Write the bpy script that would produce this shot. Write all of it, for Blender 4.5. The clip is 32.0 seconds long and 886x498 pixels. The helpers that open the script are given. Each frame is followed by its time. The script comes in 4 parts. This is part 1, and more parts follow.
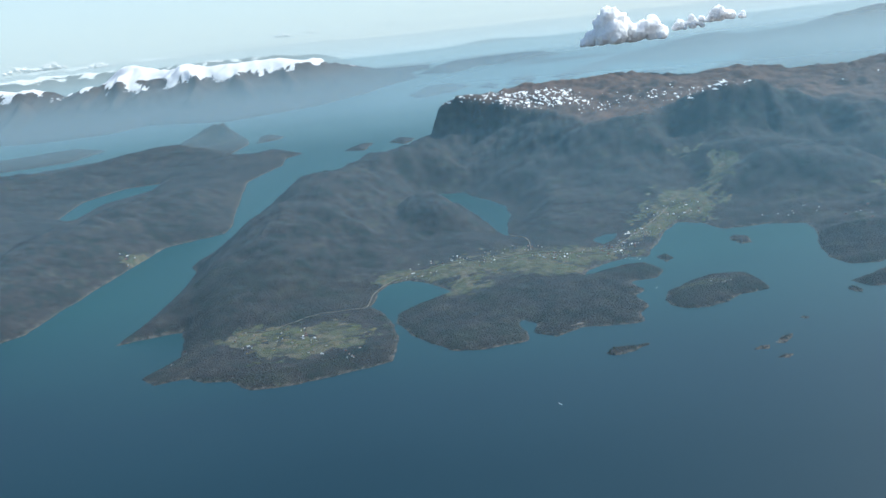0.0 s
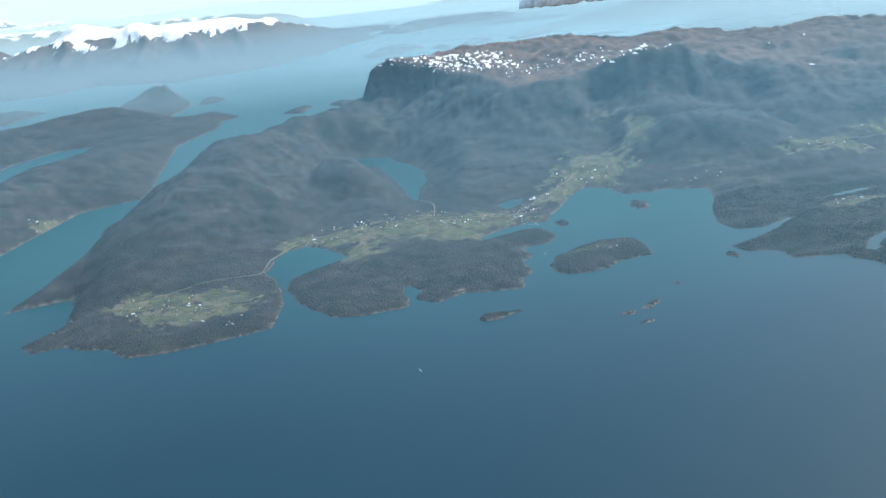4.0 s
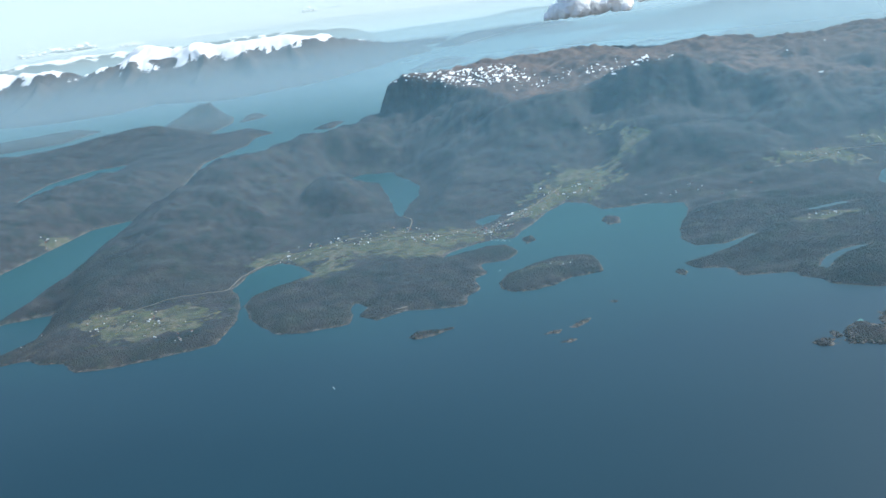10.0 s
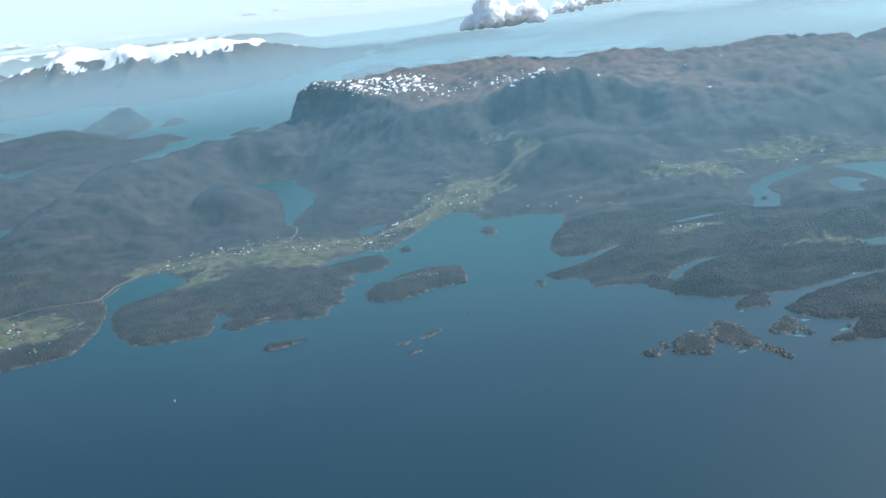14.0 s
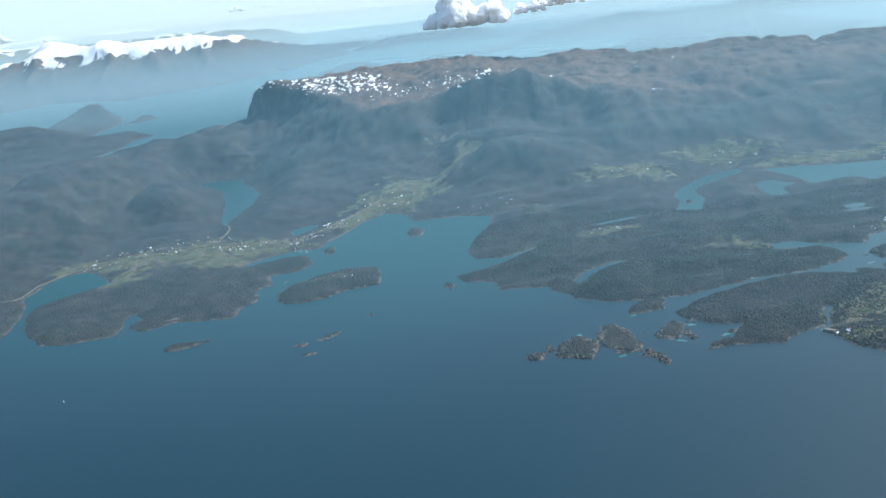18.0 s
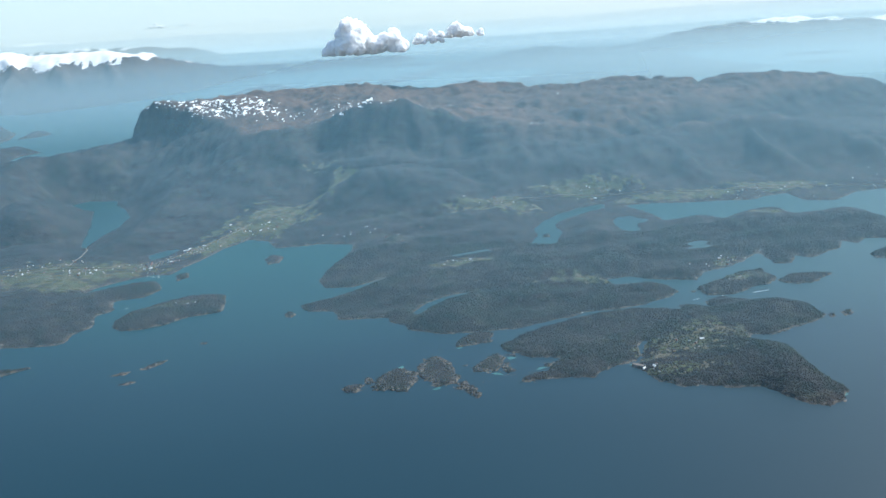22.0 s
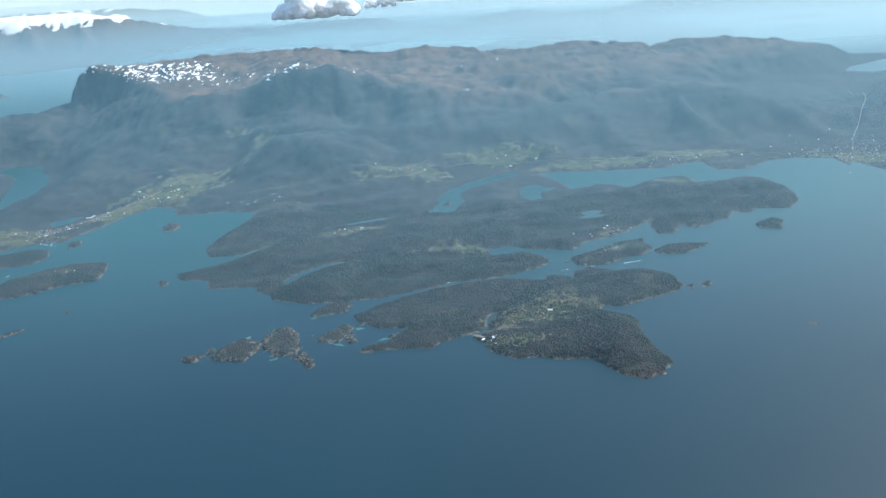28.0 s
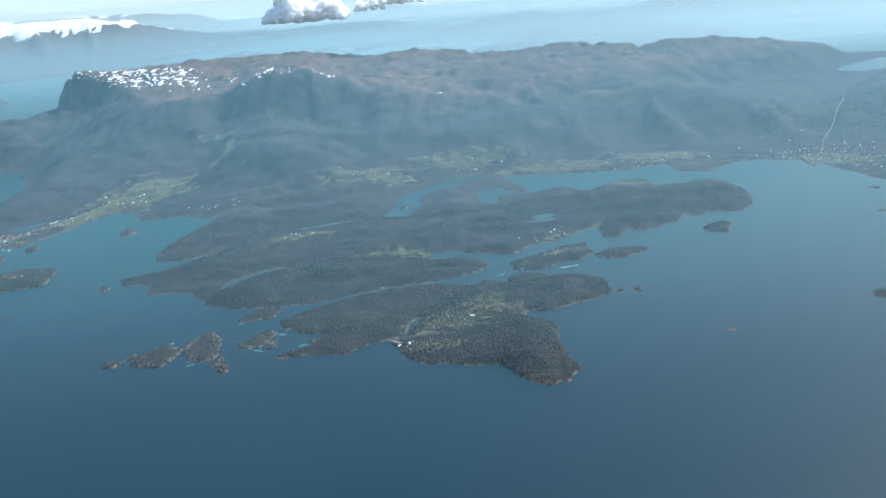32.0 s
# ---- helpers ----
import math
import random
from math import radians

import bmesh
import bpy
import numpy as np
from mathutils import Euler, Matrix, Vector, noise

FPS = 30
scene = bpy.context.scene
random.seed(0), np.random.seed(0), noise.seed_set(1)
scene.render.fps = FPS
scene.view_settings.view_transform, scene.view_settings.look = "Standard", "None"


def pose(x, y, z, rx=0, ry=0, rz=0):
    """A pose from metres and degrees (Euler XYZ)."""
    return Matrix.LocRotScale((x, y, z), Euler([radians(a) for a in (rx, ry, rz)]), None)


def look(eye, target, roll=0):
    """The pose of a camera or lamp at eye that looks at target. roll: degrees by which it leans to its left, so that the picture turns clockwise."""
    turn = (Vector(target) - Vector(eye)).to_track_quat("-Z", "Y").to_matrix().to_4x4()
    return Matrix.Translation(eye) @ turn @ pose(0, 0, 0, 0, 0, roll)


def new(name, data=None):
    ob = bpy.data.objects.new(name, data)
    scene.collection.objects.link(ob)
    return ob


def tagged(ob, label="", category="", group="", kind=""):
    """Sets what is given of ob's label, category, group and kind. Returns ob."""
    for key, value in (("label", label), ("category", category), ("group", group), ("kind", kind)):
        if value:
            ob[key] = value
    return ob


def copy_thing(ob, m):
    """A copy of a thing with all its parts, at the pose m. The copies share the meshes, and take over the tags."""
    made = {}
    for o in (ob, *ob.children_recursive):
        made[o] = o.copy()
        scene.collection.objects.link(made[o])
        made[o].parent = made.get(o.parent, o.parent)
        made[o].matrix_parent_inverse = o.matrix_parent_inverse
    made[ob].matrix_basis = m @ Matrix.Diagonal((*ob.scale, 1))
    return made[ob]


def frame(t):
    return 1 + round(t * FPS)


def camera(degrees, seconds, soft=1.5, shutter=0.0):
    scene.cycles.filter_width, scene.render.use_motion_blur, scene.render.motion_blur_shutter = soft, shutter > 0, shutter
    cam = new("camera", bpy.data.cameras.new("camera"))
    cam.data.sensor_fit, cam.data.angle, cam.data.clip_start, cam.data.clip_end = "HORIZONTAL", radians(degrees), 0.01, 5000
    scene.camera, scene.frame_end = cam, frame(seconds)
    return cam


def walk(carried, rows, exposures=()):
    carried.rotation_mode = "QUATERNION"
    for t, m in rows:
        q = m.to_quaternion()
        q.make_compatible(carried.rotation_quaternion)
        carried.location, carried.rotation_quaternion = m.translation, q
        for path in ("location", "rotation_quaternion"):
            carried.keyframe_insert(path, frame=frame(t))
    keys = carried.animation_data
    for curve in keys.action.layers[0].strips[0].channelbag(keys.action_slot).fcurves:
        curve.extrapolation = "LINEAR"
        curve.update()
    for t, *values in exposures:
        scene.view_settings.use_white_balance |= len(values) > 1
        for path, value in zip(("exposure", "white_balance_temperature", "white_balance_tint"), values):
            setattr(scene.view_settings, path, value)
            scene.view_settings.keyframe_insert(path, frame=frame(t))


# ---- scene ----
# The fjord country stands here as a 1:50 relief: 1 unit is 50 m of land, the aircraft flies 50 units high.
cam = camera(55.5, 32.0)
PATH = [
    (0.0, 0.000, -0.000, 51.540, 3.762, -14.871, -6.700),
    (0.5, 1.955, 0.012, 51.454, 3.389, -15.249, -5.770),
    (1.0, 3.907, 0.024, 51.368, 3.005, -15.436, -5.430),
    (1.5, 5.856, 0.036, 51.283, 2.636, -15.824, -5.928),
    (2.0, 7.803, 0.047, 51.199, 2.349, -16.250, -6.140),
    (2.5, 9.748, 0.058, 51.114, 2.259, -16.752, -6.280),
    (3.0, 11.690, 0.068, 51.031, 2.217, -17.114, -6.222),
    (3.5, 13.629, 0.078, 50.947, 2.206, -17.402, -6.331),
    (5.5, 21.362, 0.115, 50.619, 2.512, -18.678, -6.862),
    (6.0, 23.289, 0.123, 50.538, 2.724, -19.082, -7.302),
    (6.5, 25.213, 0.130, 50.458, 2.837, -19.233, -7.773),
    (7.0, 27.135, 0.138, 50.378, 2.876, -19.253, -7.278),
    (7.5, 29.054, 0.145, 50.299, 3.089, -19.365, -7.047),
    (8.0, 30.971, 0.151, 50.220, 3.215, -19.319, -6.850),
    (8.5, 32.885, 0.157, 50.141, 4.378, -18.070, -6.728),
    (9.0, 34.797, 0.163, 50.063, 5.068, -17.180, -7.290),
    (9.5, 36.706, 0.168, 49.986, 5.806, -17.423, -7.671),
    (10.0, 38.612, 0.173, 49.908, 7.541, -16.372, -8.168),
    (10.5, 40.517, 0.178, 49.832, 7.017, -16.337, -8.403),
    (11.0, 42.418, 0.182, 49.756, 6.751, -16.525, -8.078),
    (11.5, 44.317, 0.185, 49.680, 6.333, -16.477, -7.098),
    (12.0, 46.214, 0.189, 49.605, 5.109, -16.555, -7.391),
    (12.5, 48.108, 0.192, 49.530, 4.374, -16.704, -6.322),
    (13.0, 49.999, 0.194, 49.456, 4.554, -16.945, -7.279),
    (13.5, 51.888, 0.196, 49.382, 4.420, -16.583, -7.248),
    (14.0, 53.774, 0.198, 49.309, 3.942, -16.443, -6.967),
    (14.5, 55.658, 0.200, 49.236, 3.688, -16.351, -6.299),
    (16.5, 63.168, 0.201, 48.950, 3.517, -16.533, -6.282),
    (17.0, 65.039, 0.201, 48.879, 3.484, -16.620, -6.490),
    (17.5, 66.908, 0.200, 48.810, 3.473, -16.626, -6.143),
    (18.0, 68.774, 0.198, 48.740, 3.607, -16.688, -6.544),
    (18.5, 70.638, 0.196, 48.671, 3.679, -16.669, -6.597),
    (19.0, 72.499, 0.194, 48.603, 3.778, -16.591, -6.404),
    (19.5, 74.357, 0.192, 48.535, 3.274, -16.682, -6.882),
    (20.0, 76.214, 0.189, 48.467, 2.048, -16.643, -7.193),
    (20.5, 78.067, 0.185, 48.400, -0.978, -14.899, -5.497),
    (21.0, 79.918, 0.182, 48.333, -1.190, -14.605, -3.724),
    (21.5, 81.766, 0.178, 48.267, -1.639, -14.993, -4.043),
    (22.0, 83.612, 0.173, 48.201, -1.676, -15.371, -3.839),
    (22.5, 85.456, 0.168, 48.136, -2.656, -16.012, -4.482),
    (23.0, 87.297, 0.163, 48.072, -3.369, -16.487, -2.927),
    (23.5, 89.135, 0.157, 48.007, -2.614, -16.755, -3.327),
    (24.0, 90.971, 0.151, 47.944, -2.697, -16.639, -3.362),
    (24.5, 92.804, 0.145, 47.880, -2.740, -17.111, -3.590),
    (25.0, 94.635, 0.138, 47.818, -2.613, -17.662, -2.928),
    (25.5, 96.463, 0.130, 47.755, -2.489, -17.914, -3.400),
    (27.5, 103.751, 0.097, 47.511, -1.704, -17.745, -3.857),
    (28.0, 105.566, 0.088, 47.451, -1.519, -17.771, -3.691),
    (28.5, 107.379, 0.078, 47.391, -1.378, -17.798, -3.466),
    (29.0, 109.190, 0.068, 47.332, -1.224, -17.781, -3.986),
    (29.5, 110.998, 0.058, 47.274, -1.081, -17.847, -4.675),
    (30.0, 112.803, 0.047, 47.216, -0.839, -17.842, -4.466),
    (30.5, 114.606, 0.036, 47.158, -0.708, -17.811, -4.482),
    (31.0, 116.406, 0.024, 47.101, -0.528, -17.761, -4.188),
    (31.5, 118.204, 0.012, 47.044, -0.246, -17.706, -4.623),
    (32.0, 120.000, 0.000, 46.988, 0.042, -17.576, -4.348),
]
EXPOSURES = [(0.0, 0.80, 6200, 4), (2.0, 1.0, 6200, 4), (5.5, 1.26, 6200, 4), (8.0, 1.24, 6200, 4), (10.5, 1.0, 6200, 4), (13.0, 1.04, 6200, 4), (20.0, 1.0, 6200, 4), (22.5, 0.92, 6200, 4), (25.0, 1.04, 6200, 4), (32.0, 1.06, 6200, 4)]
walk(cam, [(t, pose(x, y, z, 90 + pitch, 0, yaw) @ pose(0, 0, 0, 0, 0, roll)) for t, x, y, z, yaw, pitch, roll in PATH], EXPOSURES)

# ---- daylight ----
SUN_ELEVATION, SUN_AZIMUTH = 48.0, 64.0  # degrees; azimuth from +y towards +x
world = bpy.data.worlds.new("sky")
scene.world = world
world.use_nodes = True
wn = world.node_tree.nodes
wn.clear()
sky = wn.new("ShaderNodeTexSky")
sky.sky_type, sky.sun_disc = "NISHITA", False
sky.sun_elevation, sky.sun_rotation = radians(SUN_ELEVATION), radians(SUN_AZIMUTH)
sky.air_density, sky.dust_density, sky.ozone_density = 1.0, 1.0, 1.5
background = wn.new("ShaderNodeBackground")
background.inputs["Strength"].default_value = 0.1
world_out = wn.new("ShaderNodeOutputWorld")
world.node_tree.links.new(sky.outputs[0], background.inputs[0])
world.node_tree.links.new(background.outputs[0], world_out.inputs[0])
sun = new("sun", bpy.data.lights.new("sun", "SUN"))
sun.data.energy, sun.data.angle, sun.data.color = 3.0, radians(0.5), (1.0, 0.95, 0.87)
el, az = radians(SUN_ELEVATION), radians(SUN_AZIMUTH)
sun.matrix_world = look((0, 0, 300), (-300 * math.sin(az) * math.cos(el), -300 * math.cos(az) * math.cos(el), 300 - 300 * math.sin(el)))


# ---- materials ----
def material(name):
    m = bpy.data.materials.new(name)
    m.use_nodes = True
    nt = m.node_tree
    nt.nodes.clear()
    out = nt.nodes.new("ShaderNodeOutputMaterial")
    return m, nt, out


def node(nt, kind, **values):
    n = nt.nodes.new(kind)
    for k, v in values.items():
        if k in n.inputs:
            n.inputs[k].default_value = v
    return n


def noise_node(nt, scale, detail=4.0, rough=0.55, coords=None):
    n = node(nt, "ShaderNodeTexNoise", Scale=scale, Detail=detail, Roughness=rough)
    if coords is None:
        coords = nt.nodes.new("ShaderNodeNewGeometry").outputs["Position"]
    nt.links.new(coords, n.inputs["Vector"])
    return n.outputs["Fac"]


def ramp(nt, fac, *stops):
    r = nt.nodes.new("ShaderNodeValToRGB")
    while len(r.color_ramp.elements) < len(stops):
        r.color_ramp.elements.new(0.5)
    for e, (p, c) in zip(r.color_ramp.elements, stops):
        e.position, e.color = p, (*c, 1.0)
    nt.links.new(fac, r.inputs[0])
    return r.outputs[0]


def mix(nt, fac, a, b, how="MIX"):
    m = nt.nodes.new("ShaderNodeMix")
    m.data_type, m.blend_type = "RGBA", how
    for socket, v in ((m.inputs[0], fac), (m.inputs[6], a), (m.inputs[7], b)):
        if isinstance(v, (int, float)):
            socket.default_value = v
        elif isinstance(v, tuple):
            socket.default_value = (*v, 1.0)
        else:
            nt.links.new(v, socket)
    return m.outputs[2]


def maths(nt, op, a, b=0.0, clamp=False):
    m = nt.nodes.new("ShaderNodeMath")
    m.operation, m.use_clamp = op, clamp
    for socket, v in zip(m.inputs, (a, b)):
        if isinstance(v, (int, float)):
            socket.default_value = v
        else:
            nt.links.new(v, socket)
    return m.outputs[0]


def surface(name, colour, roughness=0.9, bump=None, bump_distance=0.1, bump_strength=0.6, specular=0.3, haze_sheen=0.0, ior=1.5):
    m, nt, out = material(name)
    p = node(nt, "ShaderNodeBsdfPrincipled", Roughness=roughness)
    p.inputs["Specular IOR Level"].default_value, p.inputs["IOR"].default_value = specular, ior
    if haze_sheen:  # added blue sheen imitates haze over the land at a low angle
        p.inputs["Sheen Weight"].default_value, p.inputs["Sheen Roughness"].default_value = haze_sheen, 0.6
        p.inputs["Sheen Tint"].default_value = (0.30, 0.68, 1.0, 1.0)
    c = colour(nt) if callable(colour) else colour
    if isinstance(c, tuple):
        p.inputs["Base Color"].default_value = (*c, 1.0)
    else:
        nt.links.new(c, p.inputs["Base Color"])
    if bump:
        b = node(nt, "ShaderNodeBump", Strength=bump_strength, Distance=bump_distance)
        nt.links.new(bump(nt), b.inputs["Height"])
        nt.links.new(b.outputs[0], p.inputs["Normal"])
    nt.links.new(p.outputs[0], out.inputs[0])
    return m


def land_colour(nt):
    """Bare spring woods with dark spruce among them, fields, brown upland heath, shore rock and snow."""
    field = node(nt, "ShaderNodeAttribute"); field.attribute_name = "field"
    heath = node(nt, "ShaderNodeAttribute"); heath.attribute_name = "heath"
    snow = node(nt, "ShaderNodeAttribute"); snow.attribute_name = "snow"
    shore = node(nt, "ShaderNodeAttribute"); shore.attribute_name = "shore"
    strata = nt.nodes.new("ShaderNodeMapping")
    strata.inputs["Scale"].default_value, strata.inputs["Rotation"].default_value = (0.9, 0.75, 1.8), (0.0, 0.0, 0.12)
    nt.links.new(nt.nodes.new("ShaderNodeNewGeometry").outputs["Position"], strata.inputs["Vector"])
    woods = ramp(nt, noise_node(nt, 0.10, 8, 0.70, strata.outputs[0]), (0.28, (0.018, 0.024, 0.023)), (0.44, (0.036, 0.034, 0.035)), (0.56, (0.050, 0.043, 0.043)), (0.72, (0.064, 0.066, 0.048)))
    grain = ramp(nt, noise_node(nt, 0.5, 6, 0.7), (0.32, (0.56, 0.56, 0.58)), (0.68, (1.40, 1.38, 1.38)))
    woods = mix(nt, 1.0, woods, grain, "MULTIPLY")
    spruce = ramp(nt, noise_node(nt, 0.30, 10, 0.78), (0.50, (0, 0, 0)), (0.56, (1, 1, 1)))
    woods = mix(nt, maths(nt, "MULTIPLY", spruce, 0.55), woods, (0.014, 0.026, 0.023))
    glade = ramp(nt, noise_node(nt, 0.42, 10, 0.78, strata.outputs[0]), (0.57, (0, 0, 0)), (0.61, (1, 1, 1)))
    woods = mix(nt, maths(nt, "MULTIPLY", glade, 0.12), woods, (0.115, 0.105, 0.078))
    cells = node(nt, "ShaderNodeTexVoronoi", Scale=0.55, Randomness=1.0)
    nt.links.new(nt.nodes.new("ShaderNodeNewGeometry").outputs["Position"], cells.inputs["Vector"])
    cell = nt.nodes.new("ShaderNodeSeparateColor")
    nt.links.new(cells.outputs["Color"], cell.inputs[0])
    meadow = ramp(nt, cell.outputs[0], (0.1, (0.056, 0.055, 0.044)), (0.35, (0.076, 0.082, 0.052)), (0.6, (0.086, 0.096, 0.056)), (0.9, (0.125, 0.110, 0.080)))
    meadow = mix(nt, 0.6, meadow, ramp(nt, noise_node(nt, 3.0, 4, 0.7), (0.3, (0.4, 0.4, 0.4)), (0.7, (1.5, 1.5, 1.5))), "MULTIPLY")
    upland = ramp(nt, noise_node(nt, 0.22, 8, 0.75), (0.32, (0.042, 0.038, 0.032)), (0.44, (0.092, 0.060, 0.046)), (0.56, (0.150, 0.094, 0.070)), (0.7, (0.200, 0.146, 0.108)))
    rock = ramp(nt, noise_node(nt, 2.0, 4, 0.6), (0.3, (0.075, 0.068, 0.062)), (0.7, (0.20, 0.17, 0.145)))
    c = mix(nt, heath.outputs["Fac"], woods, upland)
    broken = maths(nt, "GREATER_THAN", maths(nt, "ADD", field.outputs["Fac"], maths(nt, "MULTIPLY", maths(nt, "SUBTRACT", noise_node(nt, 0.34, 4, 0.6), 0.5), 2.0)), 0.60)
    c = mix(nt, broken, c, meadow)
    c = mix(nt, maths(nt, "MULTIPLY", shore.outputs["Fac"], ramp(nt, noise_node(nt, 0.9, 3, 0.6), (0.43, (0, 0, 0)), (0.56, (1, 1, 1)))), c, rock)
    drift = nt.nodes.new("ShaderNodeMapping")
    drift.inputs["Scale"].default_value, drift.inputs["Rotation"].default_value = (1.0, 0.38, 1.6), (0.0, 0.0, 0.4)
    nt.links.new(nt.nodes.new("ShaderNodeNewGeometry").outputs["Position"], drift.inputs["Vector"])
    patches = maths(nt, "ADD", maths(nt, "MULTIPLY", noise_node(nt, 0.72, 3, 0.6, drift.outputs[0]), 0.8), maths(nt, "MULTIPLY", noise_node(nt, 0.16, 5, 0.7, drift.outputs[0]), 0.2))
    white = maths(nt, "GREATER_THAN", maths(nt, "ADD", patches, maths(nt, "MULTIPLY", snow.outputs["Fac"], 0.75)), 0.92)
    return mix(nt, white, c, (0.82, 0.84, 0.86))


LAND = surface("land", land_colour, 0.95, lambda nt: noise_node(nt, 1.1, 8, 0.75), 0.7, 0.8, 0.1, 0.05)


def water_colour(nt):
    """Deep blue in the open fjord, greener over the shallower inner waters."""
    place = nt.nodes.new("ShaderNodeSeparateXYZ")
    nt.links.new(nt.nodes.new("ShaderNodeNewGeometry").outputs["Position"], place.inputs[0])
    inner = maths(nt, "DIVIDE", maths(nt, "SUBTRACT", maths(nt, "ADD", place.outputs[1], maths(nt, "MULTIPLY", noise_node(nt, 0.03, 4, 0.5), 30.0)), 128.0), 60.0, True)
    deep = ramp(nt, noise_node(nt, 0.012, 4, 0.55), (0.35, (0.0055, 0.028, 0.045)), (0.65, (0.0075, 0.034, 0.052)))
    return mix(nt, inner, deep, (0.010, 0.056, 0.062))


WATER = surface("sea_water", water_colour, 0.46, specular=0.5, ior=1.33)
LAKE = surface("lake_water", lambda nt: ramp(nt, noise_node(nt, 0.1, 3, 0.5), (0.35, (0.009, 0.044, 0.050)), (0.65, (0.012, 0.052, 0.057))), 0.42, specular=0.5, ior=1.33)


# ---- relief ----
LATTICE = np.random.RandomState(5).rand(256, 256)


def value_noise(x, y):
    xi, yi = np.floor(x).astype(int), np.floor(y).astype(int)
    u, v = x - xi, y - yi
    u, v = u * u * (3 - 2 * u), v * v * (3 - 2 * v)
    a, b = LATTICE[xi % 256, yi % 256], LATTICE[(xi + 1) % 256, yi % 256]
    c, d = LATTICE[xi % 256, (yi + 1) % 256], LATTICE[(xi + 1) % 256, (yi + 1) % 256]
    return (a + (b - a) * u) * (1 - v) + (c + (d - c) * u) * v


def fbm(x, y, size, octaves=5, gain=0.5):
    total, amp, norm = 0.0, 1.0, 0.0
    for k in range(octaves):
        total = total + amp * value_noise(x / size + 17.3 * k, y / size + 9.1 * k)
        norm, amp, size = norm + amp, amp * gain, size / 2.03
    return total / norm * 2 - 1


def ridged(x, y, size, octaves=5):
    total, amp, norm = 0.0, 1.0, 0.0
    for k in range(octaves):
        total = total + amp * (1 - np.abs(2 * value_noise(x / size + 5.7 * k, y / size + 3.3 * k) - 1))
        norm, amp, size = norm + amp, amp * 0.5, size / 2.1
    return total / norm


def inside(poly, x, y):
    """Signed distance to a closed outline, positive inside."""
    best, odd = np.full(x.shape, 1e18), np.zeros(x.shape, bool)
    for (ax, ay), (bx, by) in zip(poly, poly[1:] + poly[:1]):
        ex, ey = bx - ax, by - ay
        wx, wy = x - ax, y - ay
        k = np.clip((wx * ex + wy * ey) / (ex * ex + ey * ey + 1e-12), 0, 1)
        best = np.minimum(best, (wx - ex * k) ** 2 + (wy - ey * k) ** 2)
        if by != ay:
            odd ^= ((ay > y) != (by > y)) & (x < ex * (y - ay) / ey + ax)
    return np.where(odd, 1, -1) * np.sqrt(best)


def smooth(v, a, b):
    t = np.clip((v - a) / (b - a), 0, 1)
    return t * t * (3 - 2 * t)


def ridge(x, y, line, width, power=1.0):
    """Height of a crest along (x, y, z) points that falls off over width."""
    top = np.zeros(x.shape)
    for (ax, ay, az_), (bx, by, bz) in zip(line, line[1:]):
        ex, ey = bx - ax, by - ay
        k = np.clip(((x - ax) * ex + (y - ay) * ey) / (ex * ex + ey * ey + 1e-9), 0, 1)
        d = np.hypot(x - ax - ex * k, y - ay - ey * k) / width
        top = np.maximum(top, (az_ + (bz - az_) * k) * np.exp(-d ** (2 * power)))
    return top


def hill(x, y, cx, cy, h, rx, ry, turn=0.0, power=1.0):
    c, s = math.cos(radians(turn)), math.sin(radians(turn))
    u, v = (x - cx) * c + (y - cy) * s, (y - cy) * c - (x - cx) * s
    return h * np.exp(-((u / rx) ** 2 + (v / ry) ** 2) ** power)


def steps(a, b, first, last):
    """Grid lines from a to b whose spacing grows from first to last."""
    n = max(2, int((b - a) / (0.5 * (first + last))))
    t = np.linspace(0, 1, n + 1)
    r = last / first
    return a + (b - a) * (t if abs(r - 1) < 0.01 else (t + (r - 1) * t * t / 2) / (1 + (r - 1) / 2))


GRIDS = []  # grid lines, height and distance from the water of each land


def relief(name, xs, ys, heights, covers, mat, label, category, kind="structure"):
    """One sheet of land: kept where it rises above the sea bed just under the shore."""
    x, y = np.meshgrid(xs, ys)
    shore, z = heights(x, y)
    GRIDS.append((xs, ys, z, shore))
    keep = z > -0.25
    quad = keep[:-1, :-1] | keep[1:, :-1] | keep[:-1, 1:] | keep[1:, 1:]
    used = np.zeros(z.shape, bool)
    for a, b in ((0, 0), (1, 0), (0, 1), (1, 1)):
        used[a:a + quad.shape[0], b:b + quad.shape[1]] |= quad
    index = np.full(z.shape, -1)
    index[used] = np.arange(used.sum())
    j, i = np.nonzero(quad)
    faces = np.stack([index[j, i], index[j, i + 1], index[j + 1, i + 1], index[j + 1, i]], 1)
    verts = np.stack([x[used], y[used], np.maximum(z, -0.6)[used]], 1)
    me = bpy.data.meshes.new(name)
    me.vertices.add(len(verts))
    me.vertices.foreach_set("co", verts.astype(np.float32).ravel())
    me.loops.add(faces.size)
    me.loops.foreach_set("vertex_index", faces.astype(np.int32).ravel())
    me.polygons.add(len(faces))
    me.polygons.foreach_set("loop_start", np.arange(0, faces.size, 4, dtype=np.int32))
    me.polygons.foreach_set("use_smooth", np.ones(len(faces), bool))
    me.update(calc_edges=True)
    for key, values in covers(x, y, z, shore).items():
        me.attributes.new(key, "FLOAT", "POINT").data.foreach_set("value", np.clip(values, 0, 1)[used].astype(np.float32))
    me.materials.append(mat)
    return tagged(new(name, me), label, category, kind=kind)


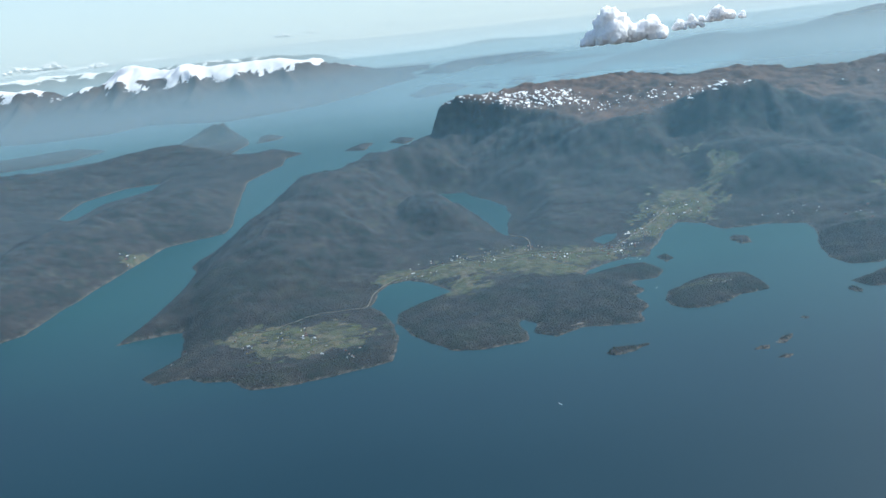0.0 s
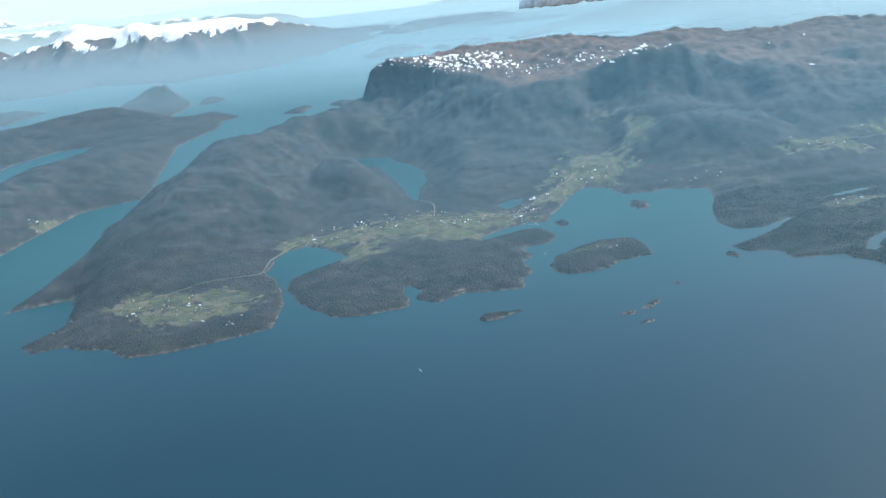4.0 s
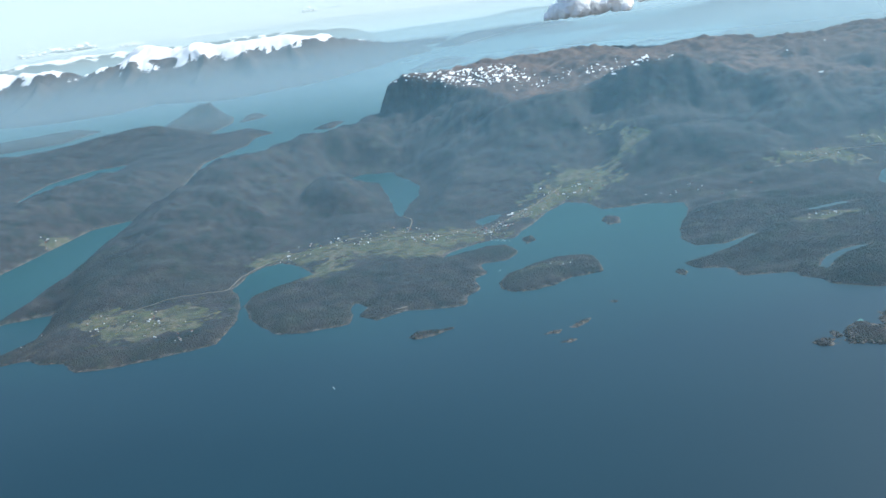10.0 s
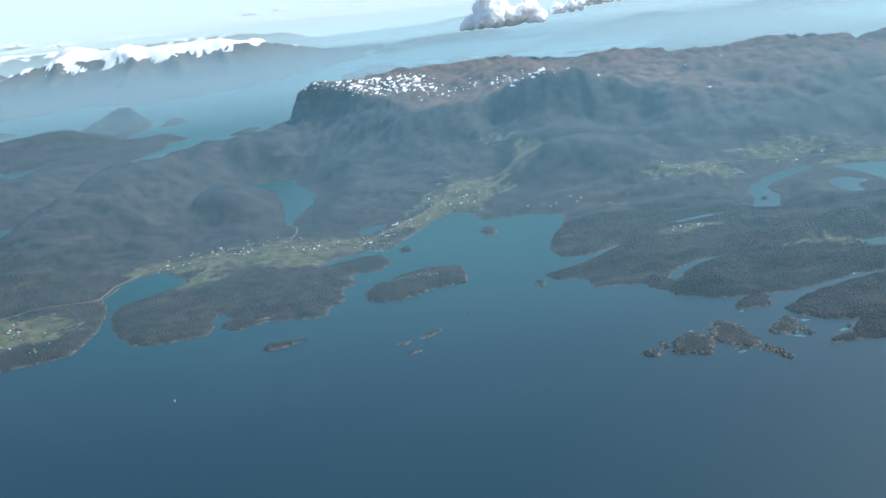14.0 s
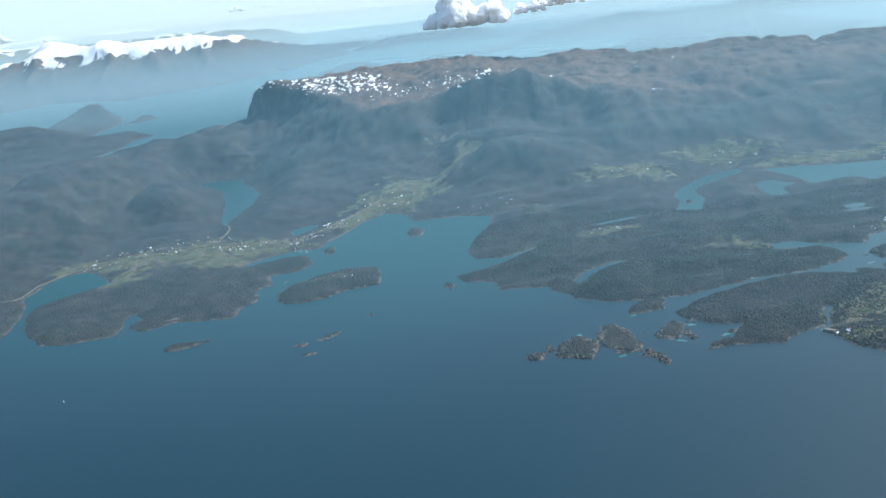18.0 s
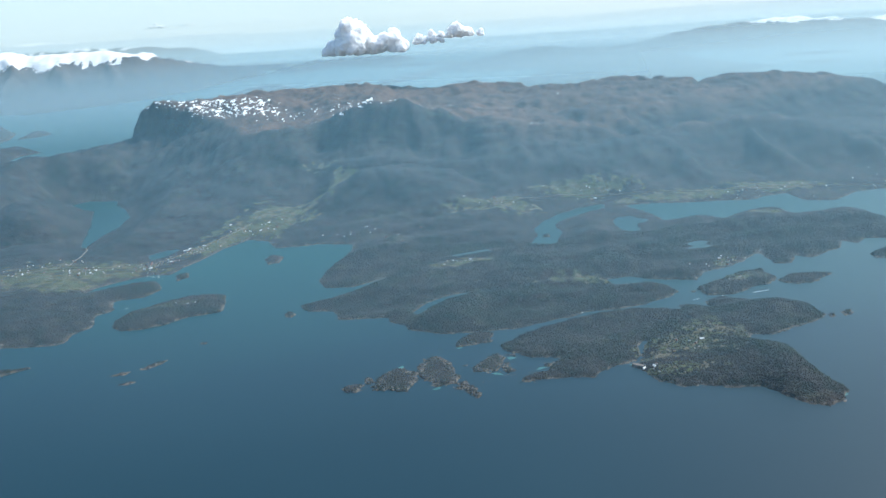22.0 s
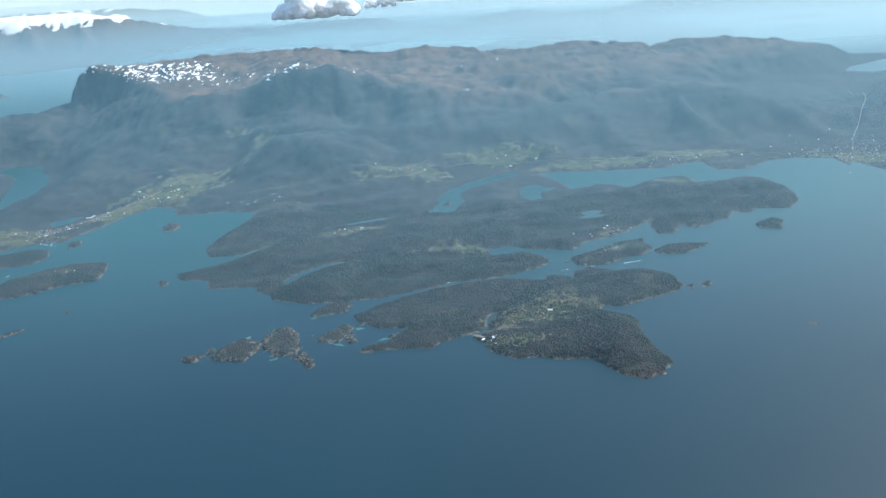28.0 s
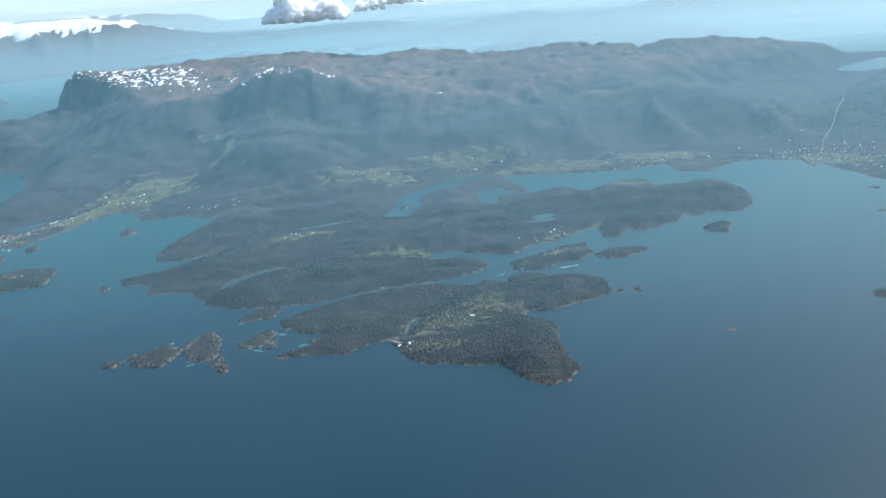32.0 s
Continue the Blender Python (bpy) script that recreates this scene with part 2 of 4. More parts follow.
def sheet(name, x0, x1, y0, y1, z, mat, label, category):
    me = bpy.data.meshes.new(name)
    me.from_pydata([(x0, y0, z), (x1, y0, z), (x1, y1, z), (x0, y1, z)], [], [(0, 1, 2, 3)])
    me.materials.append(mat)
    return tagged(new(name, me), label, category, kind="structure")


sheet("water", -4600, 4600, -900, 4700, 0.0, WATER, "dark blue-green rippled sea water of the fjord", "water")

COAST_WEST = [(-73.6, 146.0), (-70.6, 148.3), (-65.8, 149.4), (-61.9, 150.9), (-59.8, 146.0), (-57.6, 137.3), (-59.0, 133.7), (-61.3, 128.7), (-58.1, 125.6), (-52.7, 127.2), (-49.5, 124.8), (-45.0, 124.0), (-40.1, 119.7), (-34.0, 120.3), (-26.4, 123.1), (-18.8, 126.6), (-18.5, 131.3), (-18.4, 137.6), (-20.5, 145.2), (-23.6, 152.7), (-25.4, 155.8), (-24.9, 164.3), (-22.8, 169.2), (-19.4, 170.9), (-14.5, 166.6), (-9.8, 160.4), (-13.0, 157.2), (-17.0, 153.4), (-19.5, 148.8), (-19.5, 144.9), (-16.4, 137.7), (-9.4, 128.6), (-2.7, 128.1), (4.2, 129.8), (3.5, 134.5), (2.3, 137.6), (3.2, 140.1), (5.6, 137.4), (4.8, 132.9), (8.3, 130.2), (13.2, 133.7), (18.7, 132.9), (23.3, 133.6), (23.4, 138.1)]
COAST_BAY = [(25.7, 140.6), (24.1, 147.3), (26.4, 149.8), (25.0, 155.4), (30.1, 156.6), (32.4, 161.0), (29.9, 166.6), (25.3, 166.7), (19.1, 163.0), (16.8, 161.9), (18.4, 165.9), (24.2, 170.4), (27.5, 172.2), (31.3, 170.7), (33.1, 176.7), (36.2, 182.6), (38.8, 189.1), (43.2, 196.6), (48.4, 193.3), (51.4, 186.5)]
COAST_FINGER = [(60.4, 187.2), (68.8, 185.0), (68.1, 178.2), (65.9, 170.2), (63.2, 159.3), (65.4, 153.5), (70.7, 153.0), (76.8, 157.6), (76.8, 156.2), (70.9, 150.6), (61.2, 144.2), (63.5, 140.5), (67.9, 139.6), (69.3, 135.1), (77.3, 134.4), (77.8, 131.6), (80.6, 130.5), (81.1, 127.9), (85.9, 125.0), (92.0, 125.0), (98.1, 124.5), (102.7, 126.5), (106.5, 127.8), (110.5, 130.1), (114.3, 130.4), (120.1, 131.3), (125.2, 133.9), (127.8, 136.3)]
COAST_NORTH_BAY = [(125.7, 141.5), (123.0, 142.8), (117.8, 142.4), (117.6, 146.1), (121.9, 146.8), (126.4, 144.0), (132.5, 141.6), (135.4, 146.0), (140.3, 147.7), (144.9, 151.1), (150.9, 157.6), (149.4, 152.3), (149.1, 147.4), (152.5, 147.3), (155.3, 152.5), (157.2, 150.0), (165.1, 154.2), (168.1, 159.0), (170.0, 156.4), (172.9, 159.6), (178.7, 158.3), (183.2, 163.2), (185.3, 170.2), (184.6, 179.4), (179.6, 184.0), (170.0, 181.8), (168.4, 187.9), (160.3, 188.8), (153.4, 183.2), (145.9, 186.8), (140.5, 186.5), (139.3, 194.2), (135.4, 203.8), (142.5, 203.8), (150.5, 201.7), (157.6, 201.1), (165.9, 199.6), (171.7, 202.8), (176.6, 203.6), (177.3, 194.9), (184.1, 193.3), (192.1, 199.9), (199.2, 201.0), (207.3, 197.9), (205.9, 185.2)]
COAST_EAST = [(209.4, 193.4), (211.6, 185.4), (213.9, 175.7), (216.6, 170.8), (235.0, 150.0), (300.0, 130.0), (420.0, 200.0), (430.0, 330.0), (345.0, 400.0), (300.0, 430.0), (260.0, 520.0), (190.0, 520.0), (120.0, 470.0), (60.0, 430.0), (10.0, 405.0)]
COAST_STRAIT = [(-15.6, 390.1), (-24.3, 358.6), (-31.6, 330.3), (-50.2, 305.5), (-63.3, 287.0), (-67.7, 271.1), (-69.7, 255.7), (-73.4, 248.0), (-72.2, 231.3), (-74.1, 211.2), (-76.7, 201.2), (-71.9, 191.0), (-71.2, 175.7), (-71.5, 160.1)]
MAINLAND = COAST_WEST + COAST_BAY + COAST_FINGER + COAST_NORTH_BAY + COAST_EAST + COAST_STRAIT
LAKE_VALLEY = [(-22.0, 257.0), (-18.0, 262.0), (-8.0, 259.0), (-5.5, 252.0), (0.0, 243.0), (3.5, 234.0), (4.6, 222.0), (3.6, 212.0), (3.2, 199.5), (1.8, 201.5), (-0.5, 211.0), (-3.5, 222.0), (-7.0, 234.0), (-10.5, 245.0), (-15.0, 249.0)]
LAKE_LONG = [(107.4, 174.0), (110.2, 181.0), (110.0, 186.8), (112.8, 192.1), (117.7, 198.9), (125.6, 205.5), (130.9, 206.7), (130.6, 202.9), (120.7, 195.7), (115.5, 189.7), (115.8, 181.6), (112.8, 173.1)]
LAKE_SMALL = [(129.2, 189.0), (128.9, 181.0), (130.5, 177.9), (132.6, 178.7), (132.7, 183.0), (134.3, 185.0), (135.4, 188.0), (134.0, 191.6), (131.5, 192.0)]
LAKE_THIN = [(138.1, 165.2), (140.7, 166.6), (143.2, 166.2), (142.3, 163.9), (139.4, 163.0)]
LAKE_STRIP = [(86.3, 168.4), (91.5, 170.2), (96.1, 171.9), (102.1, 172.6), (96.4, 170.9), (91.7, 169.0)]
LAKE_VILLAGE = [(22.0, 188.2), (25.1, 192.1), (28.4, 192.3), (27.0, 187.7), (23.9, 184.0)]
FARM_ISLAND = [(94.5, 118.2), (97.8, 121.5), (102.4, 124.1), (108.1, 126.7), (114.0, 128.8), (118.7, 129.1), (124.2, 127.1), (126.0, 130.2), (128.3, 128.3), (129.8, 127.1), (130.5, 130.6), (133.8, 131.9), (137.7, 128.9), (141.8, 129.1), (145.1, 126.3), (146.0, 120.6), (144.1, 118.5), (138.6, 116.6), (134.8, 114.1), (132.1, 115.2), (130.5, 113.2), (132.2, 111.7), (135.0, 110.0), (134.9, 103.7), (135.2, 99.7), (135.6, 95.0), (134.5, 92.7), (131.6, 90.6), (128.8, 92.7), (126.1, 97.8), (123.1, 97.9), (119.0, 99.4), (116.1, 99.7), (114.0, 101.7), (112.0, 107.2), (113.9, 109.4), (116.3, 116.0), (114.7, 114.5), (112.9, 108.6), (109.6, 107.7), (105.9, 104.6), (101.4, 105.5), (95.3, 104.1), (96.6, 106.1), (100.3, 108.2), (102.3, 111.8), (98.5, 113.2), (95.9, 115.1)]
WEST_LAND = [(-135.3, 112.2), (-117.0, 131.2), (-102.5, 152.4), (-97.7, 158.8), (-97.5, 169.5), (-96.5, 178.5), (-96.0, 186.0), (-94.1, 206.2), (-92.4, 225.2), (-85.4, 230.5), (-78.5, 234.9), (-78.4, 243.5), (-82.5, 262.0), (-89.5, 294.0), (-95.5, 326.0), (-92.6, 347.0), (-89.5, 362.0), (-92.5, 383.9), (-86.8, 394.6), (-106.3, 420.1), (-112.7, 400.1), (-129.5, 419.4), (-129.5, 458.5), (-139.3, 489.1), (-157.3, 509.7), (-169.0, 495.8), (-179.8, 457.6), (-221.6, 436.7), (-251.2, 408.3), (-329.1, 358.5)]
WEST_INLET = [(-154.1, 287.1), (-159.7, 318.6), (-152.4, 342.5), (-138.5, 346.5), (-136.3, 327.5), (-147.1, 306.9), (-145.6, 278.8)]
WEST_STRIP = [(-406.1, 478.2), (-305.8, 501.6), (-286.5, 512.2), (-260.2, 534.1), (-232.0, 506.8), (-234.7, 463.9), (-273.3, 446.1), (-347.0, 405.9)]
SNOW_COAST = [(-630.4, 703.3), (-378.9, 626.4), (-319.1, 609.1), (-279.7, 626.6), (-267.8, 668.0), (-187.5, 620.9), (-129.1, 673.3), (-103.4, 751.9), (-82.2, 846.8), (-60.8, 902.1), (-85.0, 1026.9), (-32.7, 1066.6), (-67.2, 1201.0)]
ISLETS = {
    'flat_island': [(131.1, 137.1), (135.8, 140.8), (141.4, 144.6), (146.0, 145.2), (146.3, 140.0), (144.0, 137.2), (140.2, 135.6), (136.2, 132.8), (131.4, 133.3)],
    'long_islet': [(146.2, 138.3), (148.8, 141.1), (153.2, 141.1), (156.5, 139.9), (152.8, 136.7), (148.5, 135.5), (146.4, 136.6)],
    'round_islet': [(168.4, 149.3), (172.9, 152.3), (174.1, 149.9), (171.8, 145.7), (167.9, 146.3)],
    'wooded_dot': [(148.5, 121.3), (150.4, 122.0), (149.5, 119.8), (148.1, 119.3)],
    'wooded_dot_small': [(146.0, 120.6), (147.2, 121.1), (146.8, 119.4), (145.8, 119.1)],
    'sound_islet': [(87.7, 118.9), (88.9, 122.5), (92.0, 124.5), (94.5, 123.3), (93.4, 120.0), (90.0, 119.1)],
    'skerry_a': [(71.6, 107.1), (73.0, 108.7), (74.6, 107.7), (74.4, 105.9), (72.5, 105.5)],
    'skerry_b': [(74.1, 109.6), (75.2, 110.2), (76.1, 108.7), (75.1, 108.0)],
    'skerry_c': [(75.9, 105.7), (76.7, 110.5), (79.4, 112.6), (81.8, 110.6), (82.2, 108.7), (80.8, 104.4), (78.1, 105.3)],
    'skerry_d': [(82.2, 109.6), (82.9, 115.5), (85.8, 116.0), (88.0, 108.6), (87.1, 106.0), (84.9, 105.4), (83.4, 107.5)],
    'skerry_e': [(86.7, 104.2), (88.3, 106.7), (90.3, 102.2), (90.0, 100.3), (88.9, 103.0)],
    'skerry_f': [(89.4, 110.3), (91.3, 112.9), (93.9, 115.5), (94.5, 113.3), (93.0, 108.6), (89.9, 109.6)],
    'skerry_g': [(94.1, 110.8), (95.3, 111.7), (95.5, 108.2), (94.3, 107.4)],
    'bay_island': [(29.8, 139.8), (28.8, 143.4), (30.6, 147.6), (34.9, 151.6), (39.5, 154.6), (46.1, 154.2), (47.5, 149.1), (47.3, 144.5), (41.6, 142.6), (38.4, 139.4), (35.4, 137.7), (31.7, 138.0)],
    'bay_nub': [(50.1, 177.4), (51.5, 180.2), (54.2, 178.2), (53.7, 174.0), (51.4, 173.7)],
    'cape_dot': [(59.3, 139.3), (59.9, 141.5), (61.4, 139.4), (60.7, 137.6)],
    'reef_a': [(36.2, 118.0), (37.5, 119.3), (39.3, 119.5), (38.5, 117.9)],
    'reef_b': [(40.2, 119.6), (41.7, 122.1), (43.7, 122.9), (43.2, 121.4), (41.5, 119.7)],
    'reef_c': [(38.7, 114.6), (40.1, 115.6), (41.3, 115.3), (40.1, 114.2)],
    'reef_d': [(47.1, 129.0), (47.7, 129.7), (48.6, 129.0), (48.0, 128.4)],
    'point_islet': [(15.2, 121.6), (16.4, 123.6), (18.9, 123.4), (22.1, 123.9), (19.1, 121.7), (16.4, 120.9)],
    'reef_e': [(156.6, 103.4), (157.6, 103.9), (158.9, 103.0), (157.8, 102.5)],
    'east_islet': [(180.4, 111.6), (182.0, 112.9), (185.0, 113.2), (190.0, 112.4), (188.0, 110.6), (182.0, 110.1)],
    'skerry_h': [(202.2, 151.6), (203.4, 152.1), (204.4, 151.2), (203.0, 150.6)],
    'skerry_i': [(208.6, 168.2), (210.0, 168.9), (211.6, 167.9), (209.8, 167.0)],
    'lake_dot': [(110.9, 178.6), (111.1, 181.0), (112.8, 181.2), (112.9, 178.6)],
    'harbour_islet': [(32.9, 170.1), (35.0, 171.5), (36.0, 168.1), (33.9, 166.4)],
}
FAR_ISLETS = {
    'f1': [(-130.7, 486.0), (-124.9, 492.5), (-113.3, 474.4), (-117.2, 460.6), (-125.0, 458.0)],
    'f2': [(-65.7, 387.4), (-61.4, 403.7), (-53.4, 405.0), (-55.9, 381.8)],
    'f3': [(-46.3, 401.2), (-42.3, 415.6), (-33.3, 404.3), (-37.4, 388.7)],
    'f4': [(-57.9, 674.0), (-51.7, 714.4), (-24.7, 749.7), (-7.6, 704.9), (-22.4, 657.7), (-47.0, 640.2)],
    'f5': [(-3.1, 680.6), (6.4, 722.4), (14.7, 684.8), (11.5, 649.0)],
    'f6': [(19.7, 665.7), (31.0, 747.4), (46.9, 768.0), (46.0, 689.1), (31.1, 661.2)],
    'f7': [(58.5, 703.9), (77.2, 749.7), (108.6, 765.1), (114.5, 754.9), (85.1, 698.1), (63.4, 663.3)],
    'f8': [(-67.5, 962.0), (-41.1, 1112.2), (24.8, 1162.9), (100.6, 1059.0), (72.2, 1000.4), (1.2, 994.8), (-29.0, 920.9)],
}

PLATEAU = [(-16, 320), (5, 302), (22, 281), (32, 260), (46, 255.5), (57, 266), (64, 257), (78, 254), (92, 262), (112, 250), (135, 262), (158, 282), (190, 318), (200, 380), (130, 400), (40, 380), (-3, 368), (-17, 346)]


INLET = [(81.4, 135.5), (84.2, 140.4), (87.5, 143.2), (91.0, 144.4), (94.0, 144.8), (91.4, 143.6), (88.4, 142.0), (85.6, 139.2), (82.8, 134.6)]
LAKE_EAST = [(279.0, 338.0), (288.0, 352.0), (297.0, 366.0), (322.0, 384.0), (350.0, 380.0), (352.0, 360.0), (320.0, 352.0), (300.0, 345.0)]
LAKES = (LAKE_EAST, LAKE_VALLEY, LAKE_LONG, LAKE_SMALL, LAKE_THIN, LAKE_STRIP, LAKE_VILLAGE)
TARNS = [(122.2, 260.0, 14.4, 2.0, 3.2), (145.0, 271.5, 13.0, 3.6, 3.0), (137.5, 283.0, 14.5, 2.6, 2.4)]  # small upland tarns: place, level, half-widths


def lakes(x, y, *outlines):
    """Positive where a lake lies, with a ragged shore."""
    return np.maximum.reduce([inside(o, x, y) for o in outlines]) + 0.1 + 0.6 * fbm(x, y, 3.4, 5, 0.6)


def mainland_parts(x, y):
    gx, gy = x, y
    shore = inside(MAINLAND, x, y) + 0.9 * fbm(x, y, 5.0, 6, 0.75)
    shore = np.minimum(shore, -inside(INLET, x, y) + 0.3 * fbm(x, y, 3.0, 4))
    flat = np.maximum(shore, 0)
    low = 0.55 * (1 - np.exp(-flat / 1.5)) + 0.8 * (1 - np.exp(-flat / 9.0)) * (0.6 + 0.8 * fbm(x, y, 14.0, 5))
    level = smooth(x, 55, 78) * smooth(y, 215, 195)
    low = low * (1 - 0.55 * level)
    # long low ribs of the wooded peninsula, lying along the strait
    ribs = smooth(x, 62, 80) * smooth(y, 215, 190) * smooth(x, 195, 182) * (1 - np.exp(-flat / 3.0)) * np.maximum(-0.3, 4.2 * (ridged(x * 0.3 + y * 0.2, y * 1.5 - x * 0.3, 8.0, 4) - 0.47))
    x, y = gx + 9.0 * fbm(gx, gy, 26.0, 4), gy + 9.0 * fbm(gx + 70, gy - 30, 26.0, 4)
    west = ridge(x, y, [(-60, 165, 6), (-52, 190, 12), (-44, 225, 15.5), (-33, 260, 13), (-25, 290, 11), (-22, 316, 12), (-22, 340, 11)], 19.0, 1.25)
    knoll = hill(x, y, -14, 217, 7.4, 13.5, 11, 10, 1.9)
    x, y = gx, gy
    rim = inside(PLATEAU, x, y)
    edge = rim + 3.0 * fbm(x, y, 30.0, 3, 0.5)
    top = 16.6 + 1.8 * fbm(x, y, 22.0, 5) + hill(x, y, 77, 257, 5.2, 17, 11, 0, 1.6) + hill(x, y, -10, 314, 5.6, 22, 17) + 4.0 * smooth(y, 272, 340) * smooth(x, 104, 42) + 2.6 * (ridged(x, y, 10.0, 5) - 0.55)
    top = top * (1 - 0.30 * smooth(x, 105, 150))
    crag = smooth(edge + 2.0 * fbm(x, y, 9.0, 5, 0.65) + 4.0 * (ridged(x, y, 13.0, 4) - 0.55), -5.5, 1.5)
    foot = inside(PLATEAU, x, y) + 12.0 * fbm(x + 90, y, 34.0, 6, 0.6)
    talus = 13.2 * np.exp(np.minimum(foot + 3, 0) / 23.0) * (1 + 0.5 * (ridged(x + 30, y, 16.0, 5) - 0.55))
    plateau = np.maximum(top * crag + (1 - crag) * talus, talus)
    saddle = hill(x, y, 54, 226, -4.0, 9, 16, 15)
    plateau = np.maximum(plateau, 9.2 * hill(x, y, 70, 243, 1.0, 24, 10, -8, 2.5))
    x, y = gx + 7.0 * fbm(gx + 9, gy, 24.0, 4), gy + 7.0 * fbm(gx - 50, gy + 20, 24.0, 4)
    front = hill(x, y, 80, 216, 9.5, 22, 13, -8, 1.4)
    spurs = np.maximum(ridge(x, y, [(98, 232, 8), (125, 228, 9), (150, 240, 10), (166, 246, 11), (190, 250, 12.5), (208, 248, 10), (228, 244, 5)], 14.0, 1.0), ridge(x, y, [(150, 262, 12), (156, 240, 9), (158, 222, 4)], 7.0, 0.8))
    spurs = np.maximum.reduce([spurs, ridge(x, y, [(186, 252, 12), (184, 234, 8), (182, 218, 3)], 6.0, 0.8), ridge(x, y, [(128, 262, 12), (126, 240, 9), (120, 224, 4)], 7.0, 0.8), ridge(x, y, [(210, 250, 10), (214, 232, 6), (214, 220, 2)], 6.0, 0.8)])
    upland = ridge(x, y, [(118, 300, 14), (132, 302, 17.5), (146, 302, 18.5), (164, 302, 17), (182, 305, 14.5), (200, 325, 12.5), (220, 345, 16), (232, 345, 16.5), (248, 345, 14), (288, 370, 8)], 25.0, 1.1)
    east = ridge(x, y, [(262, 240, 10), (285, 265, 13), (330, 300, 14)], 26.0, 1.2)
    x, y = gx, gy
    high = np.maximum.reduce([west, knoll, plateau + saddle, front, spurs, upland, east])
    rough = fbm(x, y, 24.0, 6, 0.55) * 0.15 * high + (ridged(x, y, 11.0, 5) - 0.55) * (0.20 - 0.10 * smooth(high, 12, 17)) * high + (ridged(x + 40, y + 7, 4.5, 4) - 0.55) * 0.40 * np.sqrt(high) + (ridged(x - 25, y + 60, 19.0, 4) - 0.55) * 0.9 * np.sqrt(high) * smooth(high, 16.5, 13.0)
    z = low + ribs + (high + rough) * (1 - np.exp(-flat / 9.0))
    z = np.where(shore > 0, z, shore * 0.5)
    lake = lakes(x, y, *LAKES)
    basin = smooth(lake, -13, -0.2)
    z = np.where(shore > 0, z * (1 - 0.95 * basin), z)
    z = np.where(lake > 0, np.minimum(z, 0.1 - lake * 0.3), z)
    for tx, ty, tz, rx, ry in TARNS:
        z = z + (tz - z) * np.exp(-(((x - tx) / (1.5 * rx)) ** 2 + ((y - ty) / (1.5 * ry)) ** 2) ** 3)
    return np.minimum(shore, -lake), z


FARMS = [(-33, 137, 11, 8, 25), (-45, 141, 7, 3.5, 15), (-10, 172, 12, 6, 10), (4, 173, 12, 9, -10), (18, 174, 11, 7, 0), (-8, 163, 5, 3, 30), (14, 165, 8, 3, 5), (-22, 171, 5, 4, 60), (38, 192, 12, 5, 50), (46, 203, 12, 9, 40), (-7, 158, 5, 3, 20), (62, 226, 5, 14, -25), (92, 163, 6, 2.5, 10),
         (103, 202, 11, 5, 8), (128, 214, 14, 4, 4), (150, 206, 16, 4, -4), (176, 208, 14, 4, -6), (210, 195, 16, 6, -20), (232, 182, 12, 6, -30), (111, 144, 7, 3, 10), (143, 149, 6, 3, 20), (170, 183, 12, 2.5, 0), (68, 242, 15, 3.0, -8), (50, 214, 9, 8, 60)]


def farms(x, y):
    return np.maximum.reduce([hill(x, y, cx, cy, 1.0, 1.25 * rx, 1.25 * ry, a) for cx, cy, rx, ry, a in FARMS])


def mainland_cover(x, y, z, shore):
    slope = np.hypot(np.gradient(z, y[:, 0], axis=0), np.gradient(z, x[0], axis=1))
    rim = inside(PLATEAU, x, y) + 5.0 * fbm(x, y, 9.0, 4, 0.6)
    moor = np.maximum(smooth(rim, -1.0, 5.0), smooth(x, 95, 120) * smooth(y, 232, 262))
    heath = smooth(z + 2.5 * fbm(x, y, 12.0, 4), 9.5, 14.0) * moor * (1 - 0.8 * smooth(slope, 0.7, 1.6)) * (0.75 + 0.5 * fbm(x + 40, y, 17.0, 4, 0.6))
    heath = heath * (1 - 0.3 * smooth(x, 100, 150))
    drift = np.maximum.reduce([0.53 * hill(x, y, 8, 314, 1, 44, 26, -20, 3.0), 0.57 * hill(x, y, 72, 264, 1, 26, 13, 5, 2.5), 0.42 * hill(x, y, 60, 300, 1, 66, 34, 0, 2.0), 0.38 * hill(x, y, 128, 296, 1, 20, 12, 0, 2.0)])
    snow = drift * smooth(z, 14.0, 17.0) * smooth(rim, -3.0, 1.0) * (1 - 0.35 * smooth(slope, 0.9, 1.8)) * (0.96 + 0.22 * fbm(x, y, 13.0, 4, 0.6))
    return {"field": farms(x, y) * smooth(z, 11.5, 9) * smooth(shore, 0.0, 1.0), "heath": heath, "snow": snow, "shore": smooth(shore, 0.7, 0.2) * smooth(z, 1.0, 0.4) * (lakes(x, y, *LAKES) < -3)}


relief("mainland", steps(-80, 440, 0.55, 1.1), steps(117, 525, 0.5, 2.6), mainland_parts, mainland_cover, LAND, "wooded mainland with green farmland, brown uplands and patchy snow", "land")


SMALL_SKERRIES = [(80.1, 112.1, 0.50), (92.4, 113.1, 0.50), (94.4, 109.6, 0.60), (98.5, 107.1, 0.60), (100.6, 109.6, 0.70), (91.5, 105.2, 0.35), (84.7, 105.8, 0.70), (78.4, 105.8, 0.50), (96.3, 114.4, 0.60), (88.9, 111.7, 0.40), (150.2, 160.7, 0.80), (152.7, 152.1, 1.20), (130.2, 135.7, 0.50), (127.0, 139.4, 0.60), (171.1, 158.8, 0.70)]


